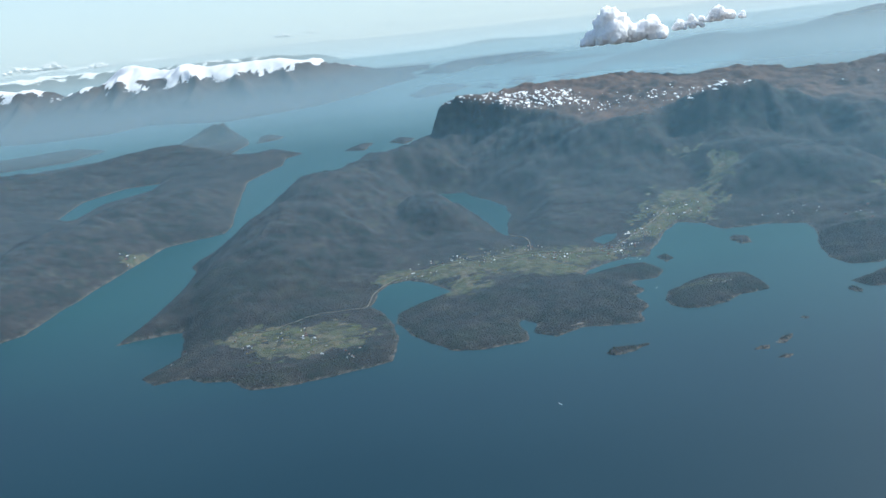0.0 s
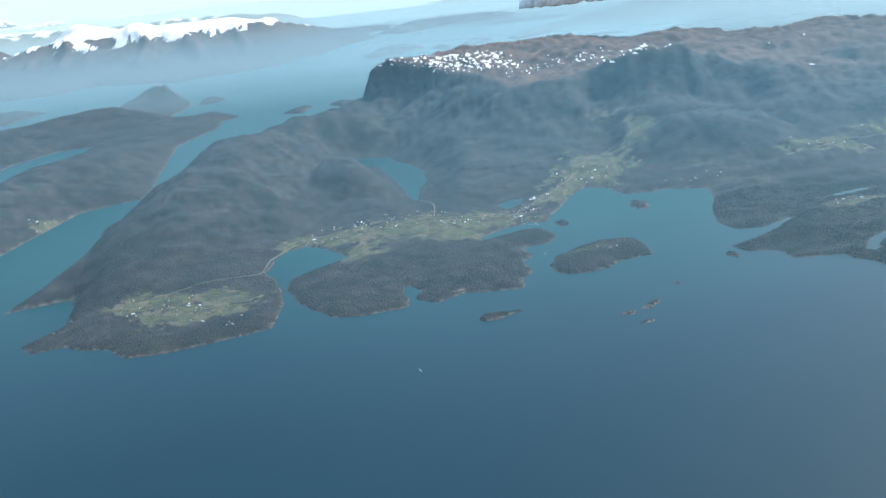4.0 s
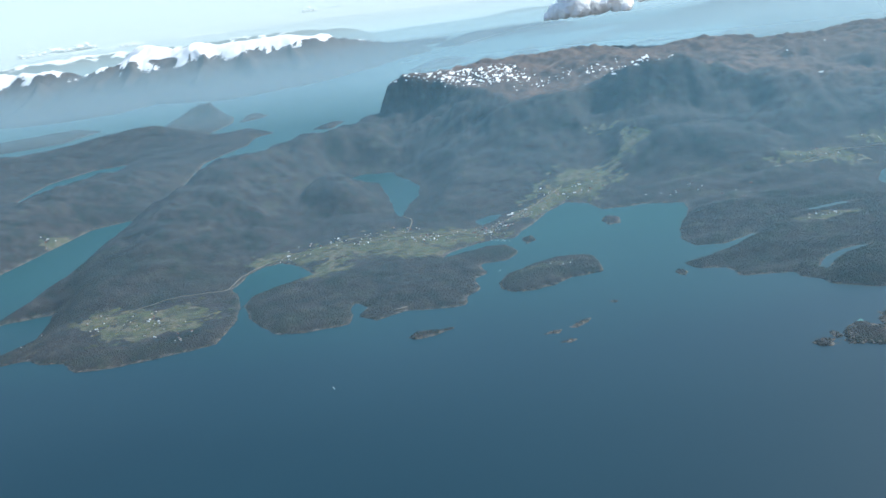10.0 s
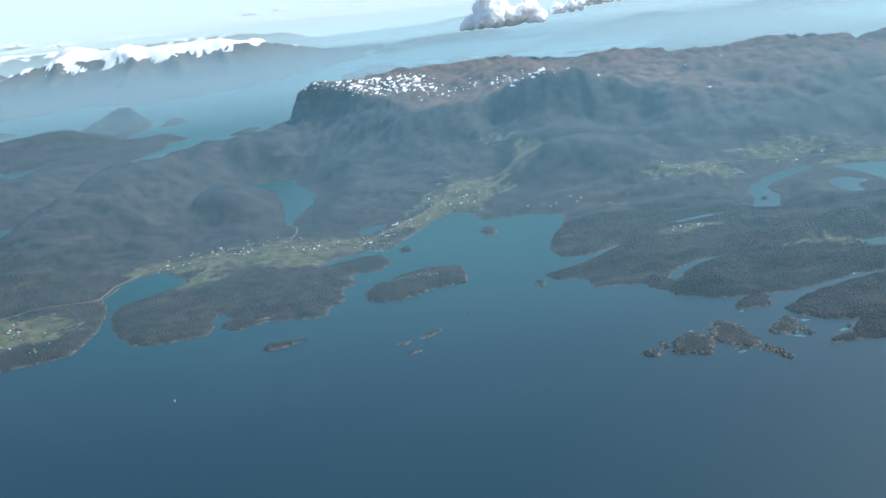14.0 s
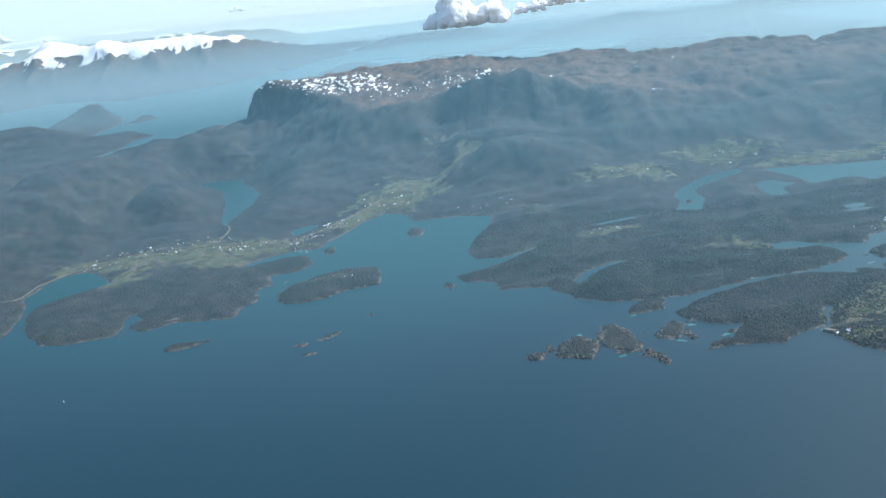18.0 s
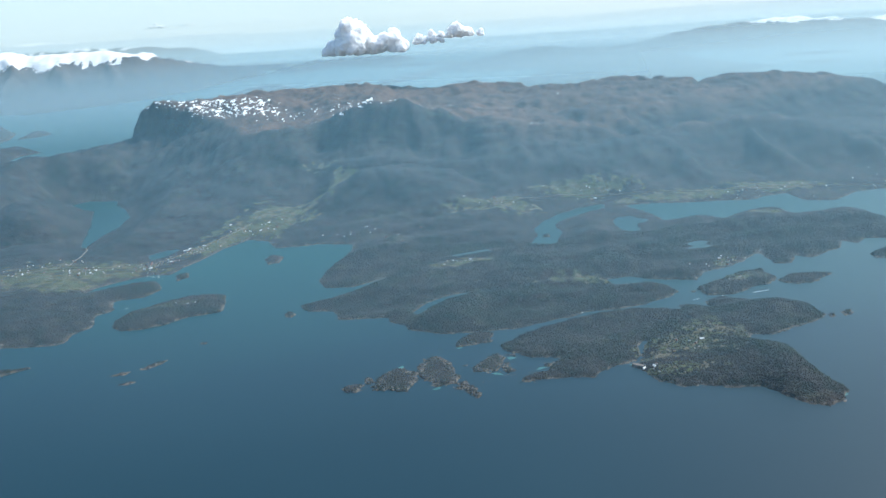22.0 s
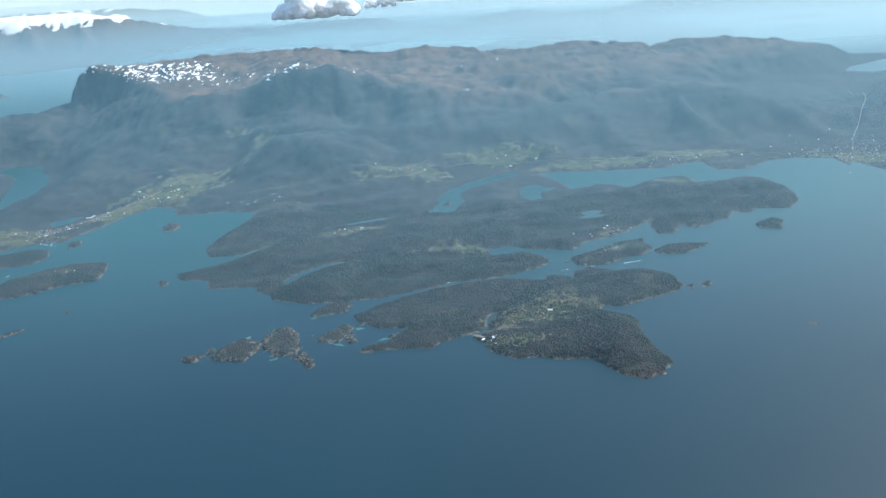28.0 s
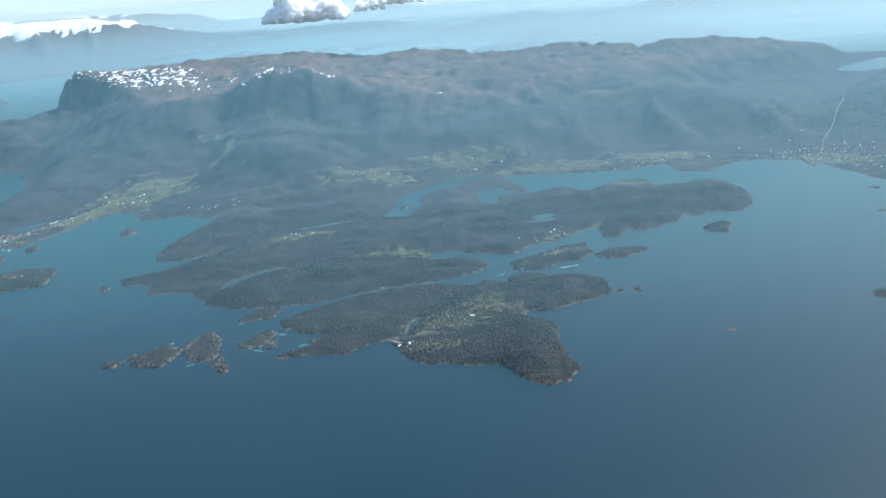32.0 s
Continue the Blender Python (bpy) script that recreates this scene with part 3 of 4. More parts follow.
def plain_land(name, outline, xs, ys, label, height=1.2, ramp_length=3.0, crests=(), ragged=0.35, size=3.0, field=None, hole=None, snow_line=None, rocky=0.6, craggy=0.3, category="island"):
    def parts(x, y):
        shore = inside(outline, x, y) + ragged * fbm(x, y, size, 6, 0.75)
        if hole:
            shore = np.minimum(shore, -inside(hole, x, y) + 0.3 * ragged * fbm(x, y, size, 3))
        flat = np.maximum(shore, 0)
        z = height * (1 - np.exp(-flat / ramp_length)) * (1 + 0.55 * fbm(x, y, size * 2.2, 5, 0.6)) + 0.12 * (1 - np.exp(-flat / 0.3))
        for line, width, power in crests:
            z = z + ridge(x, y, line, width, power) * (1 - np.exp(-flat / (width * 0.5))) * (1 + 0.26 * fbm(x, y, width * 0.9, 6, 0.58) + craggy * (ridged(x, y, width * 0.45, 6) - 0.55))
        return shore, np.where(shore > 0, z, shore * 0.5)

    def cover(x, y, z, shore):
        none = np.zeros(x.shape)
        green = none if field is None else np.maximum.reduce([hill(x, y, *f[:2], 1.0, *f[2:]) for f in field])
        slope = np.hypot(np.gradient(z, ys, axis=0), np.gradient(z, xs, axis=1))
        snow = none if snow_line is None else 0.72 * smooth(z + 13.0 * fbm(x, y, 36.0, 6, 0.65) - 16.0 * smooth(slope, 0.3, 0.8), snow_line, snow_line + 8)
        heath = none if snow_line is None else 0.35 * smooth(z, snow_line - 6, snow_line + 6)
        return {"field": green, "heath": heath, "snow": snow, "shore": smooth(shore, 0.75 * rocky, 0.1) * smooth(z, 1.1, 0.4)}

    return relief(name, xs, ys, parts, cover, LAND, label, category)


def spread(outline, cell, margin=1.0):
    px, py = [p[0] for p in outline], [p[1] for p in outline]
    return steps(min(px) - margin, max(px) + margin, cell, cell), steps(min(py) - margin, max(py) + margin, cell, cell)


plain_land("farm_island", FARM_ISLAND, *spread(FARM_ISLAND, 0.16), "low wooded island with green meadows and rocky shore", 0.8, 2.0,
           [([(129, 99, 1.2), (133, 104, 1.4), (130, 108, 0.8)], 4.0, 1.2), ([(105, 122, 0.7), (120, 126, 0.6), (138, 124, 0.7)], 4.0, 1.0)], 1.1, 3.0, [(121, 112, 10, 5.5, 15), (118, 104, 6, 2.5, 5), (126, 116, 6, 5, 0)])
for key, outline in ISLETS.items():
    small = key.startswith(("reef", "skerry", "wooded_dot"))
    plain_land("islet", outline, *spread(outline, 0.09 if small else 0.14, 0.5), "small dark reef awash in the fjord" if key.startswith("reef") else "low wooded islet with pale rocky shore",
               0.18 if key.startswith("reef") else 0.2 if small else 0.7, 0.9 if small else 1.3, (), 1.2 if key.startswith("skerry") else 0.3 if small else 1.0, 1.3 if small else 2.6, [(38, 149, 7, 2, 10)] if key == "bay_island" else [(140, 141, 6, 3, 10)] if key == "flat_island" else None, rocky=2.0 if small else 0.8)
for cx, cy, r in SMALL_SKERRIES:
    rim = [(cx + r * (1.0 + 0.5 * math.sin(cx + 3 * k)) * math.cos(k * 0.785), cy + 0.8 * r * (1.0 + 0.5 * math.cos(cy + 2 * k)) * math.sin(k * 0.785)) for k in range(8)]
    plain_land("islet", rim, *spread(rim, 0.08, 0.5), "tiny bare skerry with pale pinkish rock", 0.12, 0.5, (), 0.6, 0.9, rocky=2.5)
plain_land("west_land", WEST_LAND, steps(-335, -70, 1.0, 0.8), steps(110, 512, 0.8, 2.2), "long dark wooded land across the sound", 1.6, 4.0,
           [([(-118, 165, 6), (-115, 200, 8), (-108, 240, 9), (-98, 280, 7), (-92, 310, 4)], 17.0, 1.2), ([(-200, 330, 7), (-150, 400, 8), (-120, 395, 4)], 26.0, 1.0), ([(-190, 250, 10), (-230, 300, 11)], 40.0, 1.0), ([(-176, 474, 3), (-163, 478, 6), (-155, 482, 8.5), (-149, 480, 9), (-141, 474, 5), (-134, 470, 2)], 8.0, 0.9)],
           0.9, 7.0, [(-92, 212, 9, 6, 30), (-84, 300, 6, 12, 0)], WEST_INLET, category="land")
plain_land("west_strip", WEST_STRIP, steps(-410, -228, 2.0, 1.6), steps(400, 540, 1.6, 2.0), "flat wooded strip of land in the wide fjord", 2.5, 7.0, (), 1.2, 10.0, category="land")
for key, outline in FAR_ISLETS.items():
    plain_land("far_island", outline, *spread(outline, 1.0 if key in ("f1", "f2", "f3") else 2.5, 6.0), "hazy wooded island in the wide fjord", 2.0 if key in ("f1", "f2", "f3") else 7.0 if key == "f8" else 4.5, 5.0 if key in ("f1", "f2", "f3") else 14.0, (), 2.0, 12.0)
def snow_range(name, outline, xs, ys, line, width, label, snow_line, spurs=()):
    """Steep hills with gullied flanks, snow above a ragged line and bare rock ribs in it."""
    def parts(x, y):
        shore = inside(outline, x, y) + 5.0 * fbm(x, y, 40.0, 5, 0.6)
        flat = np.maximum(shore, 0)
        wx, wy = x + 14.0 * fbm(x, y, 60.0, 4), y + 14.0 * fbm(x + 80, y, 60.0, 4)
        crest = np.maximum.reduce([ridge(wx, wy, line, width, 0.7)] + [ridge(wx, wy, spur, 16.0, 0.55) for spur in spurs]) * (1 - np.exp(-flat / 28.0))
        gully = ridged(x + 0.25 * y, y * 0.55, 30.0, 5) - 0.55
        z = 3.0 * (1 - np.exp(-flat / 8.0)) + crest * (1 + 0.10 * fbm(x, y, 26.0, 5, 0.6)) + 0.42 * gully * crest * np.exp(-((crest - 20) / 15.0) ** 2) + 2.2 * (ridged(x, y, 13.0, 4) - 0.55) * smooth(crest, 8, 20)
        return shore, np.where(shore > 0, z, shore * 0.5)

    def cover(x, y, z, shore):
        slope = np.hypot(np.gradient(z, ys, axis=0), np.gradient(z, xs, axis=1))
        rib = np.maximum(ridged(x + 0.2 * y, y * 0.4, 15.0, 4) - 0.52, 0)
        snow = 0.88 * smooth(z + 5.0 * fbm(x, y, 24.0, 5, 0.7) - 55.0 * rib * smooth(z, snow_line + 17, snow_line + 6) - 7.0 * smooth(slope, 0.7, 1.3), snow_line - 5, snow_line + 9)
        return {"field": 0 * x, "heath": 0.35 * smooth(z, snow_line - 10, snow_line), "snow": snow, "shore": 0 * x}

    return relief(name, xs, ys, parts, cover, LAND, label, "mountains")


snow_range("snow_mountains", SNOW_COAST + [(-120, 1260), (-600, 1260), (-760, 900)], steps(-640, -60, 2.6, 2.0), steps(570, 1260, 1.8, 5.0),
           [(-620, 850, 36), (-480, 815, 33), (-430, 800, 31), (-392, 790, 21), (-362, 795, 28), (-334, 815, 43), (-300, 790, 37), (-282, 785, 36), (-262, 775, 42), (-246, 775, 34), (-220, 780, 35), (-180, 785, 36.5), (-152, 790, 36), (-128, 815, 28), (-104, 900, 15), (-90, 1020, 10)], 56.0,
           "steep snow-covered mountains above the far shore of the fjord", 22,
           [[(-334, 815, 43), (-322, 765, 33), (-312, 720, 15)], [(-362, 795, 26), (-352, 740, 14)], [(-262, 775, 42), (-252, 735, 31), (-244, 700, 14)], [(-300, 790, 34), (-290, 745, 24), (-284, 700, 10)], [(-220, 780, 34), (-208, 735, 25), (-200, 705, 10)], [(-180, 785, 36), (-170, 745, 27), (-160, 715, 12)], [(-430, 800, 31), (-415, 750, 22), (-400, 700, 8)], [(-480, 815, 33), (-470, 760, 20)]])
snow_range("snow_mountains", [(-1900, 1250), (-1300, 1120), (-700, 1150), (-420, 1240), (-200, 1420), (-260, 1700), (-900, 1900), (-1900, 1900)], steps(-1920, -180, 9.0, 7.0), steps(1100, 1920, 7.0, 10.0),
           [(-1800, 1450, 42), (-1400, 1380, 36), (-1150, 1400, 41), (-900, 1360, 34), (-700, 1380, 38), (-520, 1400, 31), (-380, 1450, 31), (-260, 1500, 22)], 110.0, "broken snowy range beyond the first mountains", 27)
plain_land("north_hills", [(140, 560), (180, 535), (240, 530), (300, 550), (345, 600), (330, 660), (250, 690), (180, 650)], steps(120, 360, 2.5, 2.5), steps(515, 705, 2.0, 3.0), "hazy wooded hills beyond the inner fjord", 2.5, 9.0,
           [([(165, 565, 4), (200, 580, 13), (233, 594, 17), (256, 606, 15.5), (289, 638, 5)], 30.0, 1.1)], 4.0, 22.0, category="hills")
plain_land("north_hills", [(100, 800), (165, 735), (240, 745), (300, 800), (280, 890), (150, 890)], steps(85, 320, 3.0, 3.0), steps(715, 910, 2.5, 4.0), "pale blue hills behind the inner fjord", 2.5, 12.0,
           [([(145, 800, 6), (185, 800, 12), (212, 804, 13.5), (255, 820, 8)], 36.0, 1.1)], 5.0, 26.0, category="hills")
for cx, cy, rx, ry in ((420, 690, 30, 12), (380, 600, 14, 6), (520, 860, 70, 26), (90, 930, 60, 18), (130, 640, 16, 7), (330, 1010, 90, 22)):
    rim = [(cx + rx * math.cos(k * 0.628), cy + ry * math.sin(k * 0.628)) for k in range(10)]
    plain_land("far_island", rim, *spread(rim, 2.5, 8.0), "low hazy island far up the fjord", 2.5, 8.0, (), 7.0, 20.0)
plain_land("far_hills", [(300, 900), (360, 845), (450, 815), (560, 780), (700, 770), (900, 800), (1200, 900), (1200, 1300), (600, 1250), (340, 1050)], steps(290, 1210, 3.0, 8.0), steps(765, 1310, 3.0, 9.0), "distant blue ridge with a little snow along its crest", 3.0, 20.0,
           [([(330, 930, 7), (385, 915, 14), (412, 905, 19), (470, 900, 20), (540, 890, 18), (640, 880, 17), (800, 900, 18), (1100, 950, 20)], 55.0, 1.0)], 7.0, 40.0, snow_line=13, category="hills")
plain_land("horizon_hills", [(-400, 2300), (0, 1900), (500, 2100), (1200, 2300), (2600, 2200), (2600, 3200), (-1800, 3200), (-1600, 2200), (-900, 2000)], steps(-1900, 2700, 28, 28), steps(1850, 3250, 18, 30), "faint hills along the horizon", 8.0, 60.0,
           [([(-1400, 2500, 40), (-500, 2600, 36), (100, 2300, 26), (700, 2500, 20), (1500, 2500, 34), (2400, 2500, 30)], 260.0, 1.0)], 20.0, 120.0, snow_line=40, category="hills")

# lake surfaces, a little above the sea
for outline, level in ((LAKE_EAST, 0.1), (LAKE_VALLEY, 0.12), (LAKE_LONG, 0.1), (LAKE_SMALL, 0.12), (LAKE_THIN, 0.12), (LAKE_STRIP, 0.1), (LAKE_VILLAGE, 0.1)):
    px, py = [p[0] for p in outline], [p[1] for p in outline]
    sheet("lake", min(px) - 1.5, max(px) + 1.5, min(py) - 1.5, max(py) + 1.5, level - 0.06, LAKE, "still blue-green lake among low woods", "lake")


ICE = surface("grey_lake_ice", lambda nt: ramp(nt, noise_node(nt, 0.8, 4, 0.6), (0.35, (0.20, 0.25, 0.28)), (0.65, (0.45, 0.50, 0.54))), 0.35)
for tx, ty, tz, rx, ry in TARNS:
    rim = [(tx + rx * (1 + 0.35 * math.sin(2.3 * k + tx)) * math.cos(k * 0.393), ty + ry * (1 + 0.3 * math.cos(1.7 * k + ty)) * math.sin(k * 0.393), tz + 0.12) for k in range(16)]
    me = bpy.data.meshes.new("tarn")
    me.from_pydata(rim, [], [tuple(range(16))])
    me.materials.append(ICE)
    tagged(new("tarn", me), "small upland tarn still under grey ice", "lake", kind="structure")


# ---- haze: flat see-through sheets stand in for it, one behind the other, clearing with height ----
def haze_sheet_material(name, stops, tone, pale, east):
    """Haze painted on a flat sheet: opacity by height (height, share), and by how far east it stands."""
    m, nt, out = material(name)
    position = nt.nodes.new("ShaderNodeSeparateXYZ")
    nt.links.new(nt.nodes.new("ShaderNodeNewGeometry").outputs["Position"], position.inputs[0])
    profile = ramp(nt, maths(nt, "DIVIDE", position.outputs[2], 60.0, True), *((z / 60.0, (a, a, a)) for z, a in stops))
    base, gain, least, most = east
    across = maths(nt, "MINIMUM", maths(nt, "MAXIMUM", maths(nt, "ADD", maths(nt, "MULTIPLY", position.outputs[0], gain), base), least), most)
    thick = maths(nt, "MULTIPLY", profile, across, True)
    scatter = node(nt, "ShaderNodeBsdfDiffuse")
    # tint painted paler eastward, as haze looks towards the sun
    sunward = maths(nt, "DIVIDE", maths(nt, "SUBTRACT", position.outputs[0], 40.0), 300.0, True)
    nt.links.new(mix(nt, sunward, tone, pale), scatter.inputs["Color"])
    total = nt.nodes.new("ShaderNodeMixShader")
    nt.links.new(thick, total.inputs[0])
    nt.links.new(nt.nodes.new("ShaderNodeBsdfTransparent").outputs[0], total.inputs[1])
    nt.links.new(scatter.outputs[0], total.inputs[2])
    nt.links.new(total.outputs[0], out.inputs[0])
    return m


# distance, slope, height, haze tint, paler tint for the sunward side, opacity by height, opacity eastward (base, gain,
# least, most)
HAZE_SHEETS = [(70, 0.84, 60, (0.42, 0.80, 0.99), (0.60, 0.90, 0.99), ((0, 0.0), (7, 0.016), (14, 0.055), (24, 0.11), (31, 0.15), (37, 0.155), (41, 0.115), (45, 0.045), (49, 0.0)), (0.76, 0.0052, 0.62, 1.7)),
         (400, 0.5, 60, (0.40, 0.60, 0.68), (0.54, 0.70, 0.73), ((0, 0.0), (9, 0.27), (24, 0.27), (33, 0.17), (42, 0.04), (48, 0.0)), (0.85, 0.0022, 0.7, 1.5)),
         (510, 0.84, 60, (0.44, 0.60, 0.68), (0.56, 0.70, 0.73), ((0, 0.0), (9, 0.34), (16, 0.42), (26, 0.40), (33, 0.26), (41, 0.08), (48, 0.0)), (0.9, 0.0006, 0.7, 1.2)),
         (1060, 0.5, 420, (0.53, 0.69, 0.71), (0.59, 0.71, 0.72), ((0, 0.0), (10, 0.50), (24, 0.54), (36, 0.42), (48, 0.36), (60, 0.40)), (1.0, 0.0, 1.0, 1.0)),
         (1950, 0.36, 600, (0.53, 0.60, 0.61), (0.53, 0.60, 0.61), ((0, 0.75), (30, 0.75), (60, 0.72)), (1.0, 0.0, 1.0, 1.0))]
for distance, lean, tall, tone, pale, stops, east in HAZE_SHEETS:
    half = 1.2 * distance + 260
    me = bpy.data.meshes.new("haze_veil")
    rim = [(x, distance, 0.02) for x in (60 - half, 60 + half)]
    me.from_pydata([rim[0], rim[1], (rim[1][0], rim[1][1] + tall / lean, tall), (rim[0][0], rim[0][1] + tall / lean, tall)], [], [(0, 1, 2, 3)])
    me.materials.append(haze_sheet_material("haze", stops, tone, pale, east))
    haze_plane = tagged(new("haze_veil", me), "flat see-through sheet standing in for pale blue haze over the fjord", "haze", kind="structure")
    haze_plane.visible_shadow = False


# ---- helpers for things ----
def part(name, bm, mat, parent, label=""):
    me = bpy.data.meshes.new(name)
    bm.to_mesh(me)
    bm.free()
    me.materials.append(mat)
    ob = new(name, me)
    ob.parent = parent
    return tagged(ob, label)


def ground(x, y):
    """Height of the land under a place, and how far it lies from the water."""
    x, y = np.asarray(x, float), np.asarray(y, float)
    height, clear = np.full(x.shape, -0.5), np.full(x.shape, -9.0)
    for xs, ys, z, shore in GRIDS:
        if x.max() < xs[0] or x.min() > xs[-1] or y.max() < ys[0] or y.min() > ys[-1]:
            continue
        on = (x > xs[0]) & (x < xs[-1]) & (y > ys[0]) & (y < ys[-1])
        i, j = np.clip(np.searchsorted(xs, x) - 1, 0, len(xs) - 2), np.clip(np.searchsorted(ys, y) - 1, 0, len(ys) - 2)
        u, v = np.clip((x - xs[i]) / (xs[i + 1] - xs[i]), 0, 1), np.clip((y - ys[j]) / (ys[j + 1] - ys[j]), 0, 1)

        def at(g):
            return (g[j, i] * (1 - u) + g[j, i + 1] * u) * (1 - v) + (g[j + 1, i] * (1 - u) + g[j + 1, i + 1] * u) * v

        s = at(shore)
        better = on & (s > clear)
        height, clear = np.where(better, at(z), height), np.where(better, s, clear)
    return height, clear


rng = np.random.RandomState(11)


def by_island(nt, *stops):
    return ramp(nt, nt.nodes.new("ShaderNodeNewGeometry").outputs["Random Per Island"], *stops)


def by_object(nt, *stops):
    return ramp(nt, nt.nodes.new("ShaderNodeObjectInfo").outputs["Random"], *stops)


WOODS = surface("woods", lambda nt: mix(nt, ramp(nt, noise_node(nt, 0.07, 5, 0.6), (0.46, (0.0, 0.0, 0.0)), (0.58, (0.55, 0.55, 0.55))), mix(nt, 0.85, by_island(nt, (0.0, (0.034, 0.036, 0.036)), (0.3, (0.039, 0.039, 0.039)), (0.7, (0.047, 0.043, 0.044)), (1.0, (0.048, 0.053, 0.042))), ramp(nt, noise_node(nt, 0.30, 8, 0.75), (0.38, (0.078, 0.072, 0.056)), (0.46, (0.050, 0.046, 0.046)), (0.54, (0.040, 0.039, 0.040)), (0.60, (0.024, 0.031, 0.030)))), (0.030, 0.046, 0.033)), 0.95, lambda nt: noise_node(nt, 14.0, 3, 0.7), 0.04, 0.2, 0.05, 0.06)
MEADOW = surface("meadow", lambda nt: mix(nt, 0.7, by_object(nt, (0.0, (0.074, 0.080, 0.054)), (0.3, (0.084, 0.100, 0.056)), (0.6, (0.096, 0.092, 0.064)), (0.8, (0.140, 0.124, 0.090)), (1.0, (0.088, 0.108, 0.058))), ramp(nt, noise_node(nt, 2.5, 5, 0.7), (0.3, (0.5, 0.5, 0.5)), (0.7, (1.4, 1.4, 1.4))), "MULTIPLY"), 0.95, lambda nt: noise_node(nt, 8.0, 3, 0.6), 0.03, 0.5, 0.05)
GRAVEL = surface("gravel", lambda nt: ramp(nt, noise_node(nt, 3.0, 4, 0.6), (0.3, (0.16, 0.145, 0.125)), (0.7, (0.28, 0.25, 0.215))), 0.95, lambda nt: noise_node(nt, 30.0, 3, 0.6), 0.01, 0.5, 0.1)
PAINT = {}
for key, tone in (("white", (0.78, 0.77, 0.73)), ("red", (0.26, 0.06, 0.04)), ("ochre", (0.46, 0.33, 0.13)), ("grey", (0.36, 0.37, 0.37))):
    PAINT[key] = surface(key + "_boards", lambda nt, tone=tone: mix(nt, 0.5, tone, ramp(nt, noise_node(nt, 25.0, 4, 0.6), (0.3, (0.6, 0.6, 0.6)), (0.7, (1.0, 1.0, 1.0))), "MULTIPLY"), 0.7)
SLATE = surface("slate_roof", lambda nt: by_object(nt, (0.0, (0.06, 0.06, 0.065)), (0.5, (0.16, 0.15, 0.15)), (1.0, (0.24, 0.11, 0.08))), 0.75, lambda nt: noise_node(nt, 30.0, 2, 0.5), 0.01, 0.4)
METAL_ROOF = surface("pale_metal_roof", (0.62, 0.64, 0.66), 0.4)
PALE_ROCK = surface("pale_rock", lambda nt: ramp(nt, noise_node(nt, 4.0, 5, 0.6), (0.3, (0.10, 0.09, 0.085)), (0.7, (0.24, 0.20, 0.175))), 0.9, lambda nt: noise_node(nt, 9.0, 4, 0.6), 0.08, 0.8)
FOAM = surface("foam", lambda nt: ramp(nt, noise_node(nt, 12.0, 4, 0.7), (0.35, (0.10, 0.20, 0.24)), (0.6, (0.75, 0.80, 0.82))), 0.6)
CLOUD, cloud_nt, cloud_out = material("cloud")
cloud_skin = node(cloud_nt, "ShaderNodeBsdfPrincipled", Roughness=1.0)
cloud_skin.inputs["Base Color"].default_value = (0.985, 0.985, 0.985, 1.0)
cloud_skin.inputs["Subsurface Weight"].default_value, cloud_skin.inputs["Subsurface Scale"].default_value = 1.0, 4.0
cloud_skin.inputs["Subsurface Radius"].default_value, cloud_skin.inputs["Specular IOR Level"].default_value = (1.0, 1.0, 1.0), 0.0
cloud_nt.links.new(cloud_skin.outputs[0], cloud_out.inputs[0])


